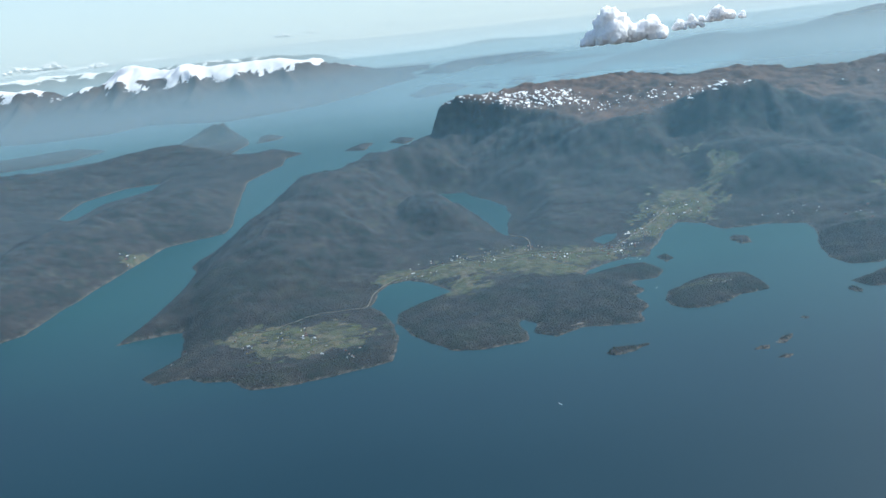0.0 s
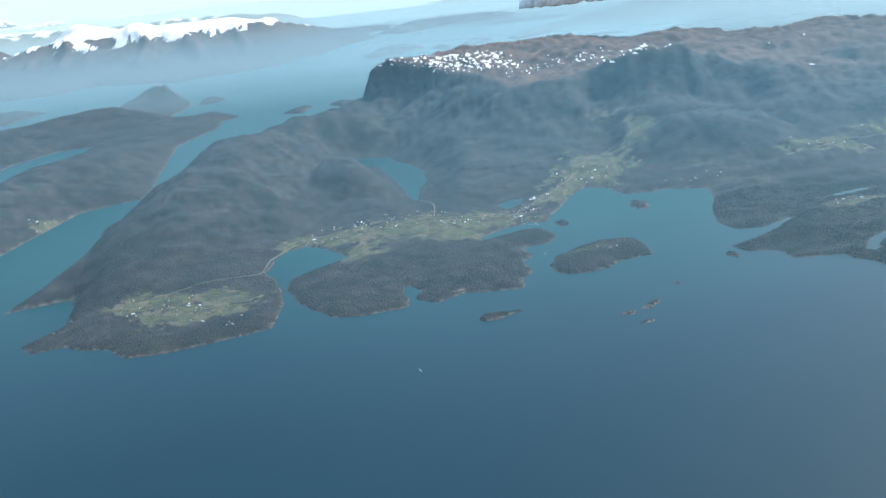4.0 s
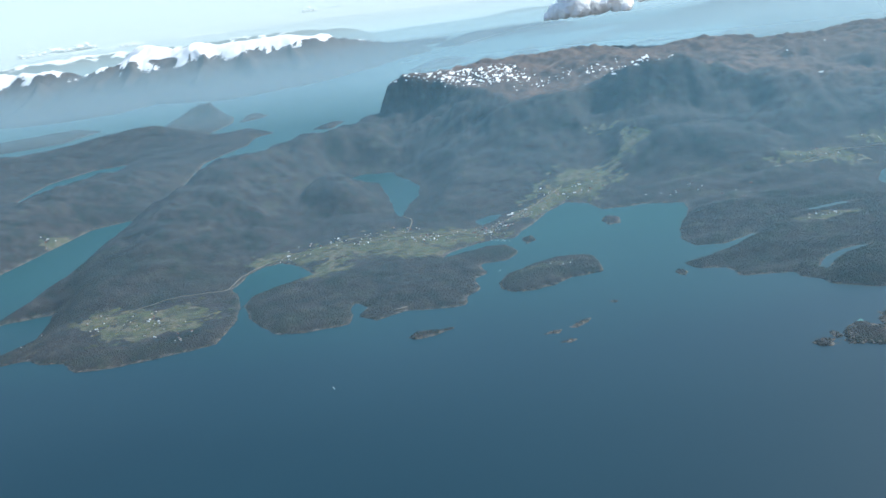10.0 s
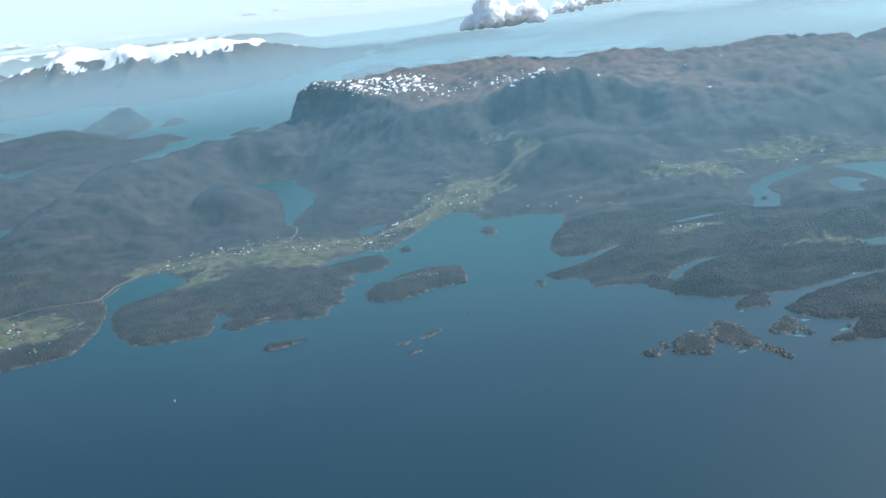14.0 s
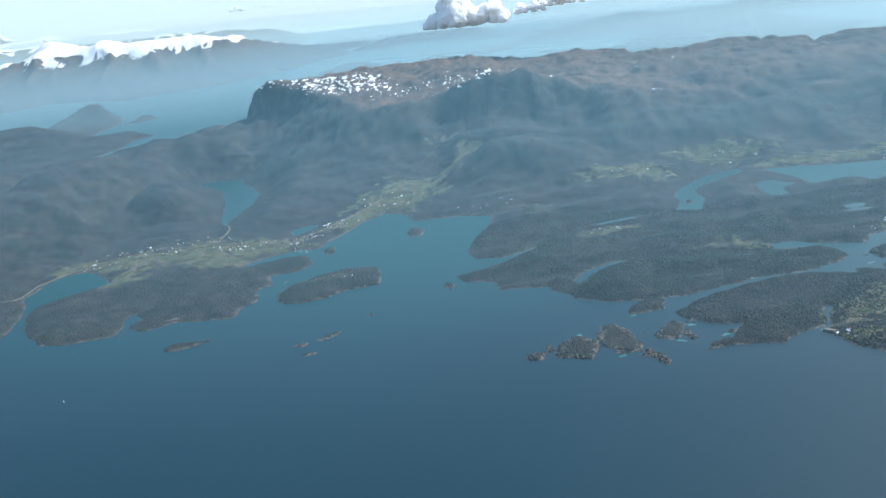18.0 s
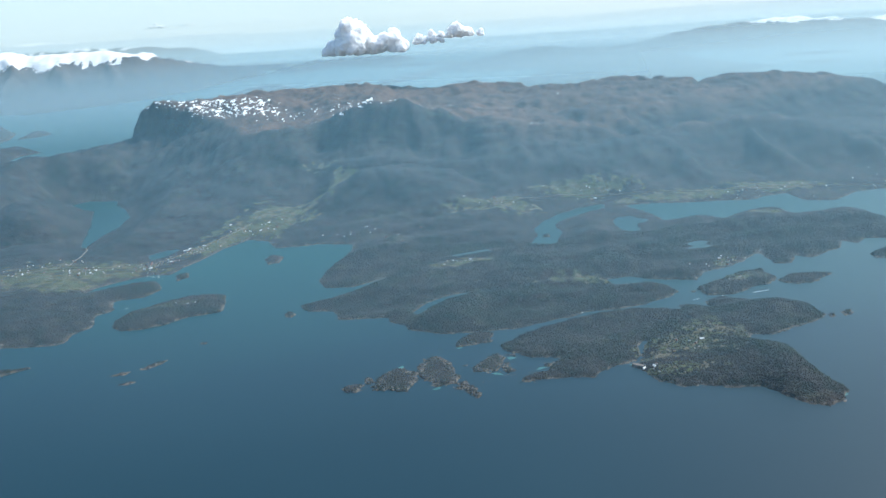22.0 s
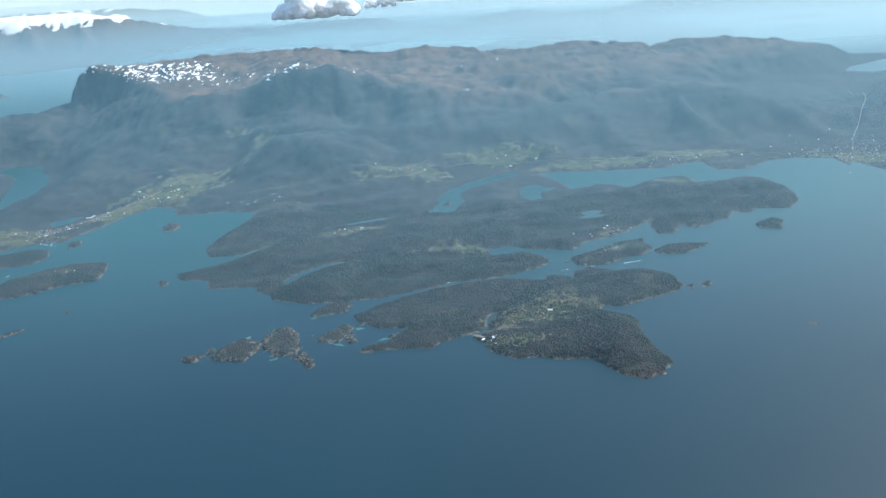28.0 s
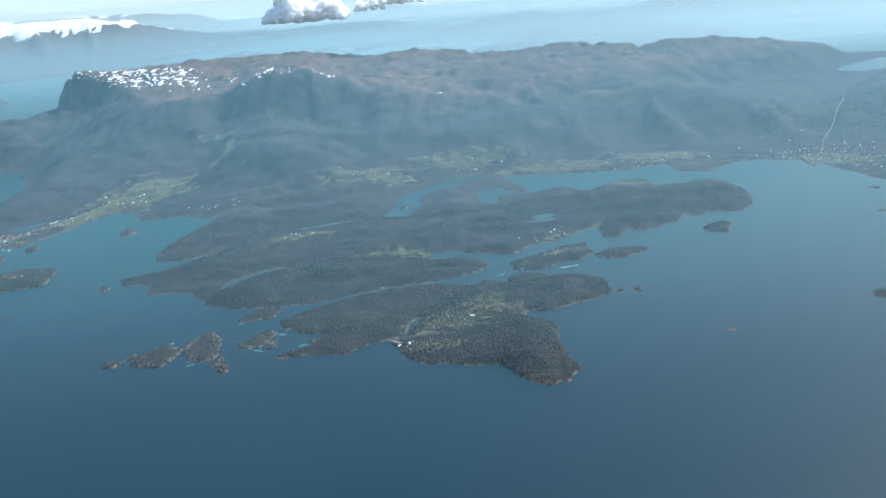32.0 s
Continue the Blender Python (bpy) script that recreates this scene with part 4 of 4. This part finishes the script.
# ---- woods: crowns too many to count, one sheet of them for each stretch ----
def woods(name, x, y, width, height, label):
    z, shore = ground(x, y)
    rib = ridged(x * 0.3 + y * 0.2, y * 1.5 - x * 0.3, 8.0, 4) - 0.47
    bare = farms(x, y) * 0.9 + 0.35 * fbm(x, y, 6.0, 4) + 0.5 * smooth(rib, 0.0, -0.16) * smooth(x, 55, 70)
    ok = (shore > 0.22) & (z > 0.08) & (bare < 0.42)
    x, y, z = x[ok], y[ok], z[ok]
    n = len(x)
    w, hgt = width * (0.6 + 0.9 * rng.rand(n)), height * (0.55 + 0.9 * rng.rand(n)) * np.clip(1.0 + 3.0 * rib[ok], 0.6, 1.7)
    a = rng.rand(n) * 6.283
    rings = ((1.0, -0.1), (0.8, 0.5))
    verts = np.zeros((n, 9, 3))
    for r, (k, lift) in enumerate(rings):
        for c in range(4):
            wob = 0.75 + 0.5 * rng.rand(n)
            verts[:, r * 4 + c] = np.stack([x + np.cos(a + c * 1.571 + r * 0.5) * w * k * wob * 0.5, y + np.sin(a + c * 1.571 + r * 0.5) * w * k * wob * 0.5, z + hgt * (lift + 0.12 * rng.rand(n))], 1)
    verts[:, 8] = np.stack([x + 0.1 * w * rng.randn(n), y + 0.1 * w * rng.randn(n), z + hgt], 1)
    pattern = []
    for r in (0,):
        for c in range(4):
            d = (c + 1) % 4
            pattern += [(r + c, r + d, r + 4 + d), (r + c, r + 4 + d, r + 4 + c)]
    pattern += [(4 + c, 4 + (c + 1) % 4, 8) for c in range(4)]
    faces = (np.array(pattern)[None] + 9 * np.arange(n)[:, None, None]).reshape(-1, 3)
    me = bpy.data.meshes.new(name)
    me.vertices.add(n * 9)
    me.vertices.foreach_set("co", verts.astype(np.float32).ravel())
    me.loops.add(faces.size)
    me.loops.foreach_set("vertex_index", faces.astype(np.int32).ravel())
    me.polygons.add(len(faces))
    me.polygons.foreach_set("loop_start", np.arange(0, faces.size, 3, dtype=np.int32))
    me.polygons.foreach_set("use_smooth", np.ones(len(faces), bool))
    me.update(calc_edges=True)
    me.materials.append(WOODS)
    return tagged(new(name, me), label, "woods", kind="stuff")


def scatter(x0, x1, y0, y1, count):
    return x0 + (x1 - x0) * rng.rand(count), y0 + (y1 - y0) * rng.rand(count)


woods("island_woods", *scatter(70, 152, 92, 133, 42000), 0.26, 0.085, "dense bare spring woods and dark spruces on low islands")
woods("sound_woods", *scatter(60, 190, 124, 176, 60000), 0.32, 0.085, "dense dark woods on the ribbed low peninsula")
woods("bay_woods", *scatter(-64, 50, 118, 172, 50000), 0.32, 0.06, "brown bare woods round the bay")


# ---- fields ----
def field(cx, cy, length, width, turn, label):
    c, s = math.cos(turn), math.sin(turn)
    u, v = np.meshgrid(np.linspace(-0.5, 0.5, 7), np.linspace(-0.5, 0.5, 5))
    skew = 0.3 * (rng.rand() - 0.5)
    u = u + skew * v + 0.14 * (rng.rand(*u.shape) - 0.5)
    v = v + 0.2 * (rng.rand(*v.shape) - 0.5)
    x, y = cx + u * length * c - v * width * s, cy + u * length * s + v * width * c
    z, shore = ground(x, y)
    if shore.min() < 0.25 or z.max() > 10.5 or z.max() - z.min() > 1.6:
        return None
    me = bpy.data.meshes.new("field")
    verts = np.stack([x, y, z + 0.07], -1).reshape(-1, 3).tolist()
    rim = [k for k in range(35) if k % 7 in (0, 6) or k // 7 in (0, 4)]
    for k in rim:
        verts[k][2] -= 0.06
    me.from_pydata(verts, [], [(r * 7 + k, r * 7 + k + 1, r * 7 + k + 8, r * 7 + k + 7) for r in range(4) for k in range(6)])
    me.materials.append(MEADOW)
    return tagged(new("field", me), label, "field", kind="structure")


taken = []
for cx, cy, rx, ry, turn in FARMS + [(120, 112, 6, 3, 15), (118, 104, 4, 2, 5), (126, 116, 4, 3, 0)]:
    for _ in range(int(12 + 0.7 * rx * ry)):
        u, v = rng.randn(2) * 0.45
        c, s = math.cos(radians(turn)), math.sin(radians(turn))
        x, y = cx + u * rx * c - v * ry * s, cy + u * rx * s + v * ry * c
        length, width = 0.6 + 1.3 * rng.rand(), 0.4 + 0.6 * rng.rand()
        if all(math.hypot(x - px, y - py) > 0.42 * (length + pl) for px, py, pl in taken):
            if field(x, y, length, width, radians(turn) + 0.3 * rng.randn(), "small green and straw-coloured meadow among woods"):
                taken.append((x, y, length))


# ---- roads ----
def road(points, width, label):
    pts = [Vector((*p, 0)) for p in points]
    dense = []
    for k in range(len(pts) - 1):
        a, b, c, d = pts[max(k - 1, 0)], pts[k], pts[k + 1], pts[min(k + 2, len(pts) - 1)]
        steps_n = max(3, int((c - b).length / 0.5))
        for i in range(steps_n):
            t = i / steps_n
            dense.append(0.5 * ((2 * b) + (c - a) * t + (2 * a - 5 * b + 4 * c - d) * t * t + (3 * b - a - 3 * c + d) * t ** 3))
    dense.append(pts[-1])
    left, right = [], []
    for k, p in enumerate(dense):
        way = (dense[min(k + 1, len(dense) - 1)] - dense[max(k - 1, 0)]).normalized()
        side = Vector((-way.y, way.x, 0)) * width * 0.5
        left.append(p + side)
        right.append(p - side)
    xy = np.array([(v.x, v.y) for v in left + right])
    z = np.maximum(ground(xy[:, 0], xy[:, 1])[0], 0.05)
    n = len(dense)
    deck = np.maximum(z[:n], z[n:]) + 0.1
    verts = [(*xy[k], deck[k % n]) for k in range(2 * n)] + [(*xy[k], z[k] - 0.1) for k in range(2 * n)]
    faces = []
    for k in range(n - 1):
        faces += [(k, n + k, n + k + 1, k + 1), (k, k + 1, 2 * n + k + 1, 2 * n + k), (n + k, 3 * n + k, 3 * n + k + 1, n + k + 1)]
    me = bpy.data.meshes.new("road")
    me.from_pydata(verts, [], faces)
    me.materials.append(GRAVEL)
    return tagged(new("road", me), label, "road", kind="structure")


for line, width in (([(-48, 143), (-43.3, 143), (-39, 145.7), (-35.5, 148.6), (-30.6, 151), (-26.7, 152.8), (-26.0, 156.7), (-25.6, 163.5), (-23.2, 169.4), (-19.4, 172.4), (-16, 174.4), (-10, 177.2), (-3, 178), (6.7, 177.7), (15, 175.9), (25, 175.3)], 0.09),
                    ([(3.4, 200.2), (5.8, 194.9), (7.4, 188.2), (7.5, 179.6)], 0.15), ([(25.4, 177.4), (27.4, 182.3), (31.7, 188.6), (36.9, 195.6), (43, 204.8)], 0.13),
                    ([(209, 196), (213, 200), (221, 215), (230.3, 229.8), (240.7, 246.8), (250.8, 273.2), (258.0, 292.0)], 0.13), ([(92, 199), (105, 203), (125, 212), (150, 208), (176, 206), (200, 204), (213, 200)], 0.12)):
    road(line, width, "pale country road winding through fields and woods")


# ---- houses ----
def house_model(wall_paint, roof_mat, length, width, wall_height, roof_height, label, name="house"):
    thing = tagged(new(name), label, "house", "houses along the fjord")
    bm = bmesh.new()
    bmesh.ops.create_cube(bm, size=1.0, matrix=Matrix.LocRotScale((0, 0, wall_height / 2 - 0.06), None, (length, width, wall_height + 0.12)))
    bmesh.ops.create_cube(bm, size=1.0, matrix=Matrix.LocRotScale((0, 0, wall_height / 2 + 0.01), None, (length * 1.01, width * 1.01, 0.01)))
    for side in (1, -1):
        gable = [bm.verts.new((side * length / 2, -width / 2, wall_height)), bm.verts.new((side * length / 2, width / 2, wall_height)), bm.verts.new((side * length / 2, 0, wall_height + roof_height * 0.92))]
        bm.faces.new(gable)
    part("wall", bm, PAINT[wall_paint], thing)
    for side in (1, -1):
        bm = bmesh.new()
        lo, hi, over = wall_height - 0.025, wall_height + roof_height, length / 2 + 0.02
        ring = [(-over, side * (width / 2 + 0.025), lo), (over, side * (width / 2 + 0.025), lo), (over, 0, hi), (-over, 0, hi)]
        low = [bm.verts.new(v) for v in ring]
        top = [bm.verts.new((v[0], v[1], v[2] + 0.018)) for v in ring]
        bm.faces.new(top), bm.faces.new(low[::-1])
        for k in range(4):
            bm.faces.new((low[k], low[(k + 1) % 4], top[(k + 1) % 4], top[k]))
        part("roof_slope", bm, roof_mat, thing)
    if name == "house":
        bm = bmesh.new()
        bmesh.ops.create_cube(bm, size=1.0, matrix=Matrix.LocRotScale((length * 0.15, 0, wall_height + roof_height), None, (0.03, 0.03, 0.08)))
        part("chimney", bm, PAINT["grey"], thing)
    return thing


MODELS = [house_model("white", SLATE, 0.30, 0.20, 0.12, 0.10, "white wooden house with a dark pitched roof beside fields"),
          house_model("white", SLATE, 0.38, 0.22, 0.14, 0.12, "large white wooden house with a pitched roof"),
          house_model("red", SLATE, 0.46, 0.26, 0.13, 0.13, "red boarded barn with a dark pitched roof", "barn"),
          house_model("ochre", SLATE, 0.30, 0.20, 0.12, 0.10, "ochre wooden house with a slate roof"),
          house_model("grey", METAL_ROOF, 0.70, 0.34, 0.14, 0.10, "long grey shed with a pale metal roof", "shed")]
SETTLED = [(-37, 137, 8, 5, 20), (-43, 140, 5, 3, 8), (-25, 129, 3, 2, 6), (-58, 136, 1.5, 3, 3), (-18, 172, 4, 2, 9), (-2, 176, 8, 4, 16), (14, 175, 6, 3, 28), (26, 178, 4, 4, 60), (33, 188, 4, 4, 30), (-12, 178, 6, 3, 12), (4, 182, 6, 3, 12), (44, 202, 6, 5, 18),
           (72, 190, 8, 3, 10), (80, 182, 5, 3, 6), (92, 164, 5, 2, 9), (111, 144, 4, 1.5, 5), (100, 203, 7, 3, 10), (128, 212, 10, 3, 12), (165, 206, 14, 3, 22), (121, 111, 3, 2, 7), (114, 105.5, 1.5, 1.5, 5), (142, 150, 5, 2.5, 16), (138, 139, 4, 2, 5), (39, 149, 4, 1.2, 3), (-92, 209, 7, 5, 8)]
spots = []
for cx, cy, rx, ry, n in SETTLED:
    found = 0
    for _ in range(n * 6):
        x, y = cx + rx * 0.6 * rng.randn(), cy + ry * 0.6 * rng.randn()
        z, shore = (float(v) for v in ground(x, y))
        if found < n and shore > 0.3 and 0.1 < z < 6 and all(math.hypot(x - px, y - py) > 0.5 for px, py, _ in spots):
            spots.append((x, y, z))
            found += 1
for k, (x, y, z) in enumerate(spots):
    model = MODELS[int(rng.choice(5, p=[0.46, 0.22, 0.12, 0.10, 0.10]))]
    made = copy_thing(model, pose(x, y, z + 0.02, 0, 0, rng.rand() * 180))
    made.scale = (0.7 + 0.3 * rng.rand(),) * 3
for model, (x, y) in zip(MODELS, ((-30.5, 133.5), (-33.2, 131.4), (-35.2, 139.6), (-39.8, 134.1), (26.3, 174.9))):
    model.matrix_basis = pose(x, y, float(ground(x, y)[0]) + 0.03, 0, 0, 30)

# the small town at the head of the bay, too far to count
tx, ty = 214 + 9 * rng.randn(360), 200 + 6 * rng.randn(360)
tz, tshore = ground(tx, ty)
town = bmesh.new()
for x, y, z, s in zip(tx, ty, tz, tshore):
    if s > 0.5 and z < 6:
        w = 0.22 + 0.28 * rng.rand() ** 2
        made = bmesh.ops.create_cube(town, size=1.0, matrix=pose(x, y, z + 0.08, 0, 0, rng.rand() * 180) @ Matrix.Diagonal((w, w * 0.6, 0.3, 1)))["verts"]
        high = [v for v in made if v.co.z > z + 0.1]
        mid = sum((v.co for v in high), Vector()) / 4
        for v in high:
            v.co.x, v.co.y = mid.x + (v.co.x - mid.x) * 0.7, mid.y + (v.co.y - mid.y) * 0.4
me = bpy.data.meshes.new("town_houses")
town.to_mesh(me)
town.free()
me.materials.append(surface("town_boards", lambda nt: by_island(nt, (0.0, (0.10, 0.09, 0.09)), (0.5, (0.24, 0.17, 0.15)), (0.75, (0.40, 0.37, 0.35)), (1.0, (0.72, 0.71, 0.69))), 0.7))
tagged(new("town_houses", me), "pale wooden houses of a small harbour town", "houses", kind="stuff")


# ---- quays, boats ----
def quay(x, y, length, width, turn, label):
    bm = bmesh.new()
    bmesh.ops.create_cube(bm, size=1.0, matrix=Matrix.Diagonal((length, width, 0.5, 1)))
    bmesh.ops.subdivide_edges(bm, edges=bm.edges[:], cuts=5, use_grid_fill=True)
    for v in bm.verts:
        v.co += Vector((noise.noise(v.co * 5), noise.noise(v.co * 5 + Vector((9, 0, 0))), 0.3 * noise.noise(v.co * 7))) * 0.16
    me = bpy.data.meshes.new("quay")
    bm.to_mesh(me)
    bm.free()
    me.materials.append(PALE_ROCK)
    ob = tagged(new("quay", me), label, "quay", kind="structure")
    ob.matrix_basis = pose(x, y, 0.12, 0, 0, turn)


quay(11.3, 134.4, 4.2, 0.8, 18, "pale gravel quay at the water's edge")
quay(112.6, 106.6, 1.8, 0.6, -40, "pale stone ferry quay")
quay(26, 173.2, 3.6, 0.7, 6, "village quay of pale stone")
quay(209.5, 196.5, 5.0, 1.2, -50, "town quay of pale stone")


def boat(x, y, length, turn, wake, label):
    thing = tagged(new("motor_boat"), label, "boat", "boats in the sound")
    bm = bmesh.new()
    rows = []
    for u, half, deck in ((-0.5, 0.13, 0.09), (-0.2, 0.16, 0.09), (0.15, 0.14, 0.10), (0.38, 0.07, 0.12), (0.5, 0.005, 0.14)):
        rows.append([bm.verts.new((u * length, s * half * length, h)) for s, h in ((-1, deck * length), (-0.55, -0.03 * length), (0.55, -0.03 * length), (1, deck * length))])
    for a, b in zip(rows, rows[1:]):
        for k in range(4):
            bm.faces.new((a[k], b[k], b[(k + 1) % 4], a[(k + 1) % 4]))
    bm.faces.new(rows[0])
    part("hull", bm, PAINT["white"], thing)
    bm = bmesh.new()
    bmesh.ops.create_cube(bm, size=1.0, matrix=Matrix.LocRotScale((0.02 * length, 0, 0.15 * length), None, (0.34 * length, 0.18 * length, 0.13 * length)))
    for v in bm.verts:
        if v.co.z > 0.15 * length:
            v.co.x, v.co.y = v.co.x * 0.8, v.co.y * 0.8
    part("cabin", bm, PAINT["grey"], thing, "grey cabin")
    if wake:
        bm = bmesh.new()
        prev = None
        for k in range(12):
            d, w = -0.45 * length - k * wake / 11, 0.10 * length + 0.035 * k * wake / 11
            pair = [bm.verts.new((d, s * w * (0.8 + 0.4 * rng.rand()), 0.012 - 0.0007 * k)) for s in (-1, 1)]
            if prev:
                bm.faces.new((prev[0], prev[1], pair[1], pair[0]))
            prev = pair
        part("wake", bm, FOAM, thing, "white foaming wake")
    thing.matrix_basis = pose(x, y, 0.02, 0, 0, turn)
    return thing


boat(142.1, 133.6, 0.45, 12, 2.6, "white motor boat under way with a foaming wake")
boat(129.6, 131.9, 0.35, 15, 0.9, "small white motor boat with a short wake")
boat(28.9, 150.6, 0.35, 70, 0.7, "small white motor boat off the wooded island")
boat(6.4, 105.9, 0.42, 120, 0.5, "white boat alone on the open fjord")
for x, y, turn in ((133.8, 132.4, 10), (110.2, 130.6, 20), (112.2, 130.6, 15), (109.5, 129.8, 100), (113.6, 131.0, 5), (27.5, 172.4, 80), (29, 170.6, 60), (25, 171.6, 95), (203.5, 182.5, 40)):
    boat(x, y, 0.5, turn, 0, "white boat moored close to the shore")
for k in range(9):  # the marina below the village
    boat(24.2 + 0.75 * k + 0.2 * math.sin(5 * k), 172.5 - 0.42 * k, 0.42 + 0.14 * math.sin(3 * k), 75 + 12 * math.sin(7 * k), 0, "white boat berthed in the village marina")
for k in range(5):  # the quay on the wooded headland
    boat(9.8 + 0.8 * k, 133.3 + 0.28 * k, 0.45, 20 + 15 * math.sin(4 * k), 0, "white boat tied up at the gravel quay")


# ---- pale sand under shallow water between the skerries ----
SHALLOWS = surface("shallow_water", lambda nt: ramp(nt, noise_node(nt, 1.2, 4, 0.6), (0.35, (0.020, 0.090, 0.090)), (0.65, (0.075, 0.190, 0.170))), 0.3, specular=0.5, ior=1.33)
for x, y, length, width, turn in ((91.7, 109.8, 1.8, 0.7, 10), (79.8, 113.0, 1.2, 0.6, 60), (84.6, 104.8, 1.4, 0.6, 30), (93.2, 108.0, 1.6, 0.6, -30), (95.8, 113.2, 1.2, 0.8, 0), (89.2, 104.0, 1.2, 0.5, 70), (99.5, 108.8, 1.6, 0.6, 20), (112.0, 107.4, 0.9, 0.5, -40), (134.9, 94.0, 1.2, 0.8, 60), (88.6, 118.6, 1.0, 0.5, 40)):
    rim = [(0.5 * length * (1 + 0.3 * math.sin(2.1 * k + x)) * math.cos(k * 0.449), 0.5 * width * (1 + 0.35 * math.cos(1.3 * k + y)) * math.sin(k * 0.449), 0.0) for k in range(14)]
    me = bpy.data.meshes.new("shallow")
    me.from_pydata(rim, [], [tuple(range(14))])
    me.materials.append(SHALLOWS)
    tagged(new("shallow", me), "turquoise shallow water over pale sand", "water", kind="structure").matrix_basis = pose(x, y, 0.006, 0, 0, turn)


# ---- bare rocks round the skerries and along the shores ----
ROCK_MESHES = []
for k in range(6):
    bm = bmesh.new()
    bmesh.ops.create_icosphere(bm, subdivisions=2, radius=1.0)
    for v in bm.verts:
        v.co = Vector((v.co.x * (1.2 + 0.3 * k / 5), v.co.y * 0.8, v.co.z * 0.42)) * (1 + 0.45 * noise.noise(v.co * 1.6 + Vector((k * 7, 0, 0))) + 0.2 * noise.noise(v.co * 4 + Vector((0, k * 5, 0))))
    me = bpy.data.meshes.new("rock")
    bm.to_mesh(me)
    bm.free()
    me.materials.append(PALE_ROCK)
    ROCK_MESHES.append(me)
for cx, cy, rx, ry, n in ((74, 107.5, 3, 1.5, 8), (82, 107, 4, 2.5, 10), (89, 106, 4, 3, 14), (94, 110, 3, 3, 14), (97, 105, 3, 1.5, 12), (101, 110, 3, 1.5, 6), (113, 106.5, 2, 1, 8), (92, 119, 3, 2, 6), (131, 93, 3, 1.5, 8), (134.5, 96, 1.2, 3, 10), (118, 99, 6, 0.7, 10), (41, 120, 4, 2, 6), (18, 122.5, 3, 0.8, 5), (-30, 121.5, 10, 1.5, 10), (-56, 126, 4, 1.5, 8), (-73, 147, 1.5, 1.5, 5), (2, 129, 4, 1, 5), (150, 120.5, 2, 1, 4), (60, 139.5, 2, 1, 4), (127, 133, 3, 1, 5), (36, 138.5, 5, 1, 6)):
    for _ in range(n):
        x, y = cx + rx * 0.6 * rng.randn(), cy + ry * 0.6 * rng.randn()
        z, shore = (float(v) for v in ground(x, y))
        if -0.5 < shore < 0.25:
            rock = tagged(new("rock", ROCK_MESHES[rng.randint(6)]), "bare pale shore rock rising from the water", "rock", "shore rocks")
            s = 0.08 + 0.16 * rng.rand() ** 2
            rock.matrix_basis = pose(x, y, max(z, -0.02), 0, 0, rng.rand() * 360) @ Matrix.Diagonal((s, s, s, 1))


# ---- clouds ----
def cloud(x, y, z, length, height, depth, seed, label, puffs=26):
    """Heaped puffs over a flat base, joined in one mesh."""
    r = np.random.RandomState(seed)
    bm = bmesh.new()
    for k in range(puffs):
        u = r.rand() * 2 - 1
        crown = (1 - u * u) ** 0.5 * (0.7 + 0.3 * math.sin(5.0 * u + seed))
        size = height * (0.10 + 0.24 * r.rand() * crown)
        px, py = u * length * 0.5, (r.rand() - 0.5) * depth * crown
        pz = size * 0.6 + r.rand() ** 1.2 * crown * max(height - 1.6 * size, 0.0)
        made = bmesh.ops.create_icosphere(bm, subdivisions=4 if size > 0.12 * height else 3, radius=size, matrix=Matrix.Translation((px, py, pz)))["verts"]
        centre, off = Vector((px, py, pz)), Vector(r.rand(3) * 50)
        for v in made:
            d = v.co - centre
            n = noise.fractal(v.co * (5.0 / height) + off, 0.75, 2.1, 5)
            v.co = centre + d * (1 + 0.5 * n)
            if v.co.z < 0.06 * height:
                v.co.z = 0.06 * height + (v.co.z - 0.06 * height) * 0.4
    me = bpy.data.meshes.new("cloud")
    bm.to_mesh(me)
    bm.free()
    me.materials.append(CLOUD)
    for p in me.polygons:
        p.use_smooth = True
    ob = tagged(new("cloud", me), label, "cloud", "fair-weather clouds", "structure")
    shell = ob.modifiers.new("one_skin", "REMESH")
    shell.mode, shell.voxel_size, shell.use_smooth_shade = "VOXEL", height / 48, True
    ob.matrix_basis = pose(x, y, z)


cloud(66, 392, 33.8, 36, 18.0, 18, 3, "white heaped cumulus cloud with a grey flat base", 60)
cloud(95, 392, 36.8, 13, 8.0, 7, 12, "small ragged white cloud beside the cumulus", 22)
cloud(109, 392, 38.8, 21, 8.5, 9, 14, "bright white drawn-out cloud", 30)
for x, y, z, length, height, seed in ((-335, 1500, 60, 34, 11, 21), (-285, 1520, 62, 24, 7, 22), (-143, 1500, 61, 40, 7, 23)):
    cloud(x, y, z, length, height, length * 0.5, seed, "small distant white cloud above the horizon")
for x, y, z, length, height, seed in ((-740, 1330, 50, 80, 14, 31), (-665, 1310, 51, 70, 13, 32), (-600, 1340, 46, 60, 9, 33)):
    cloud(x, y, z, length, height, length * 0.4, seed, "low bank of white cloud over the far mountains", 40)
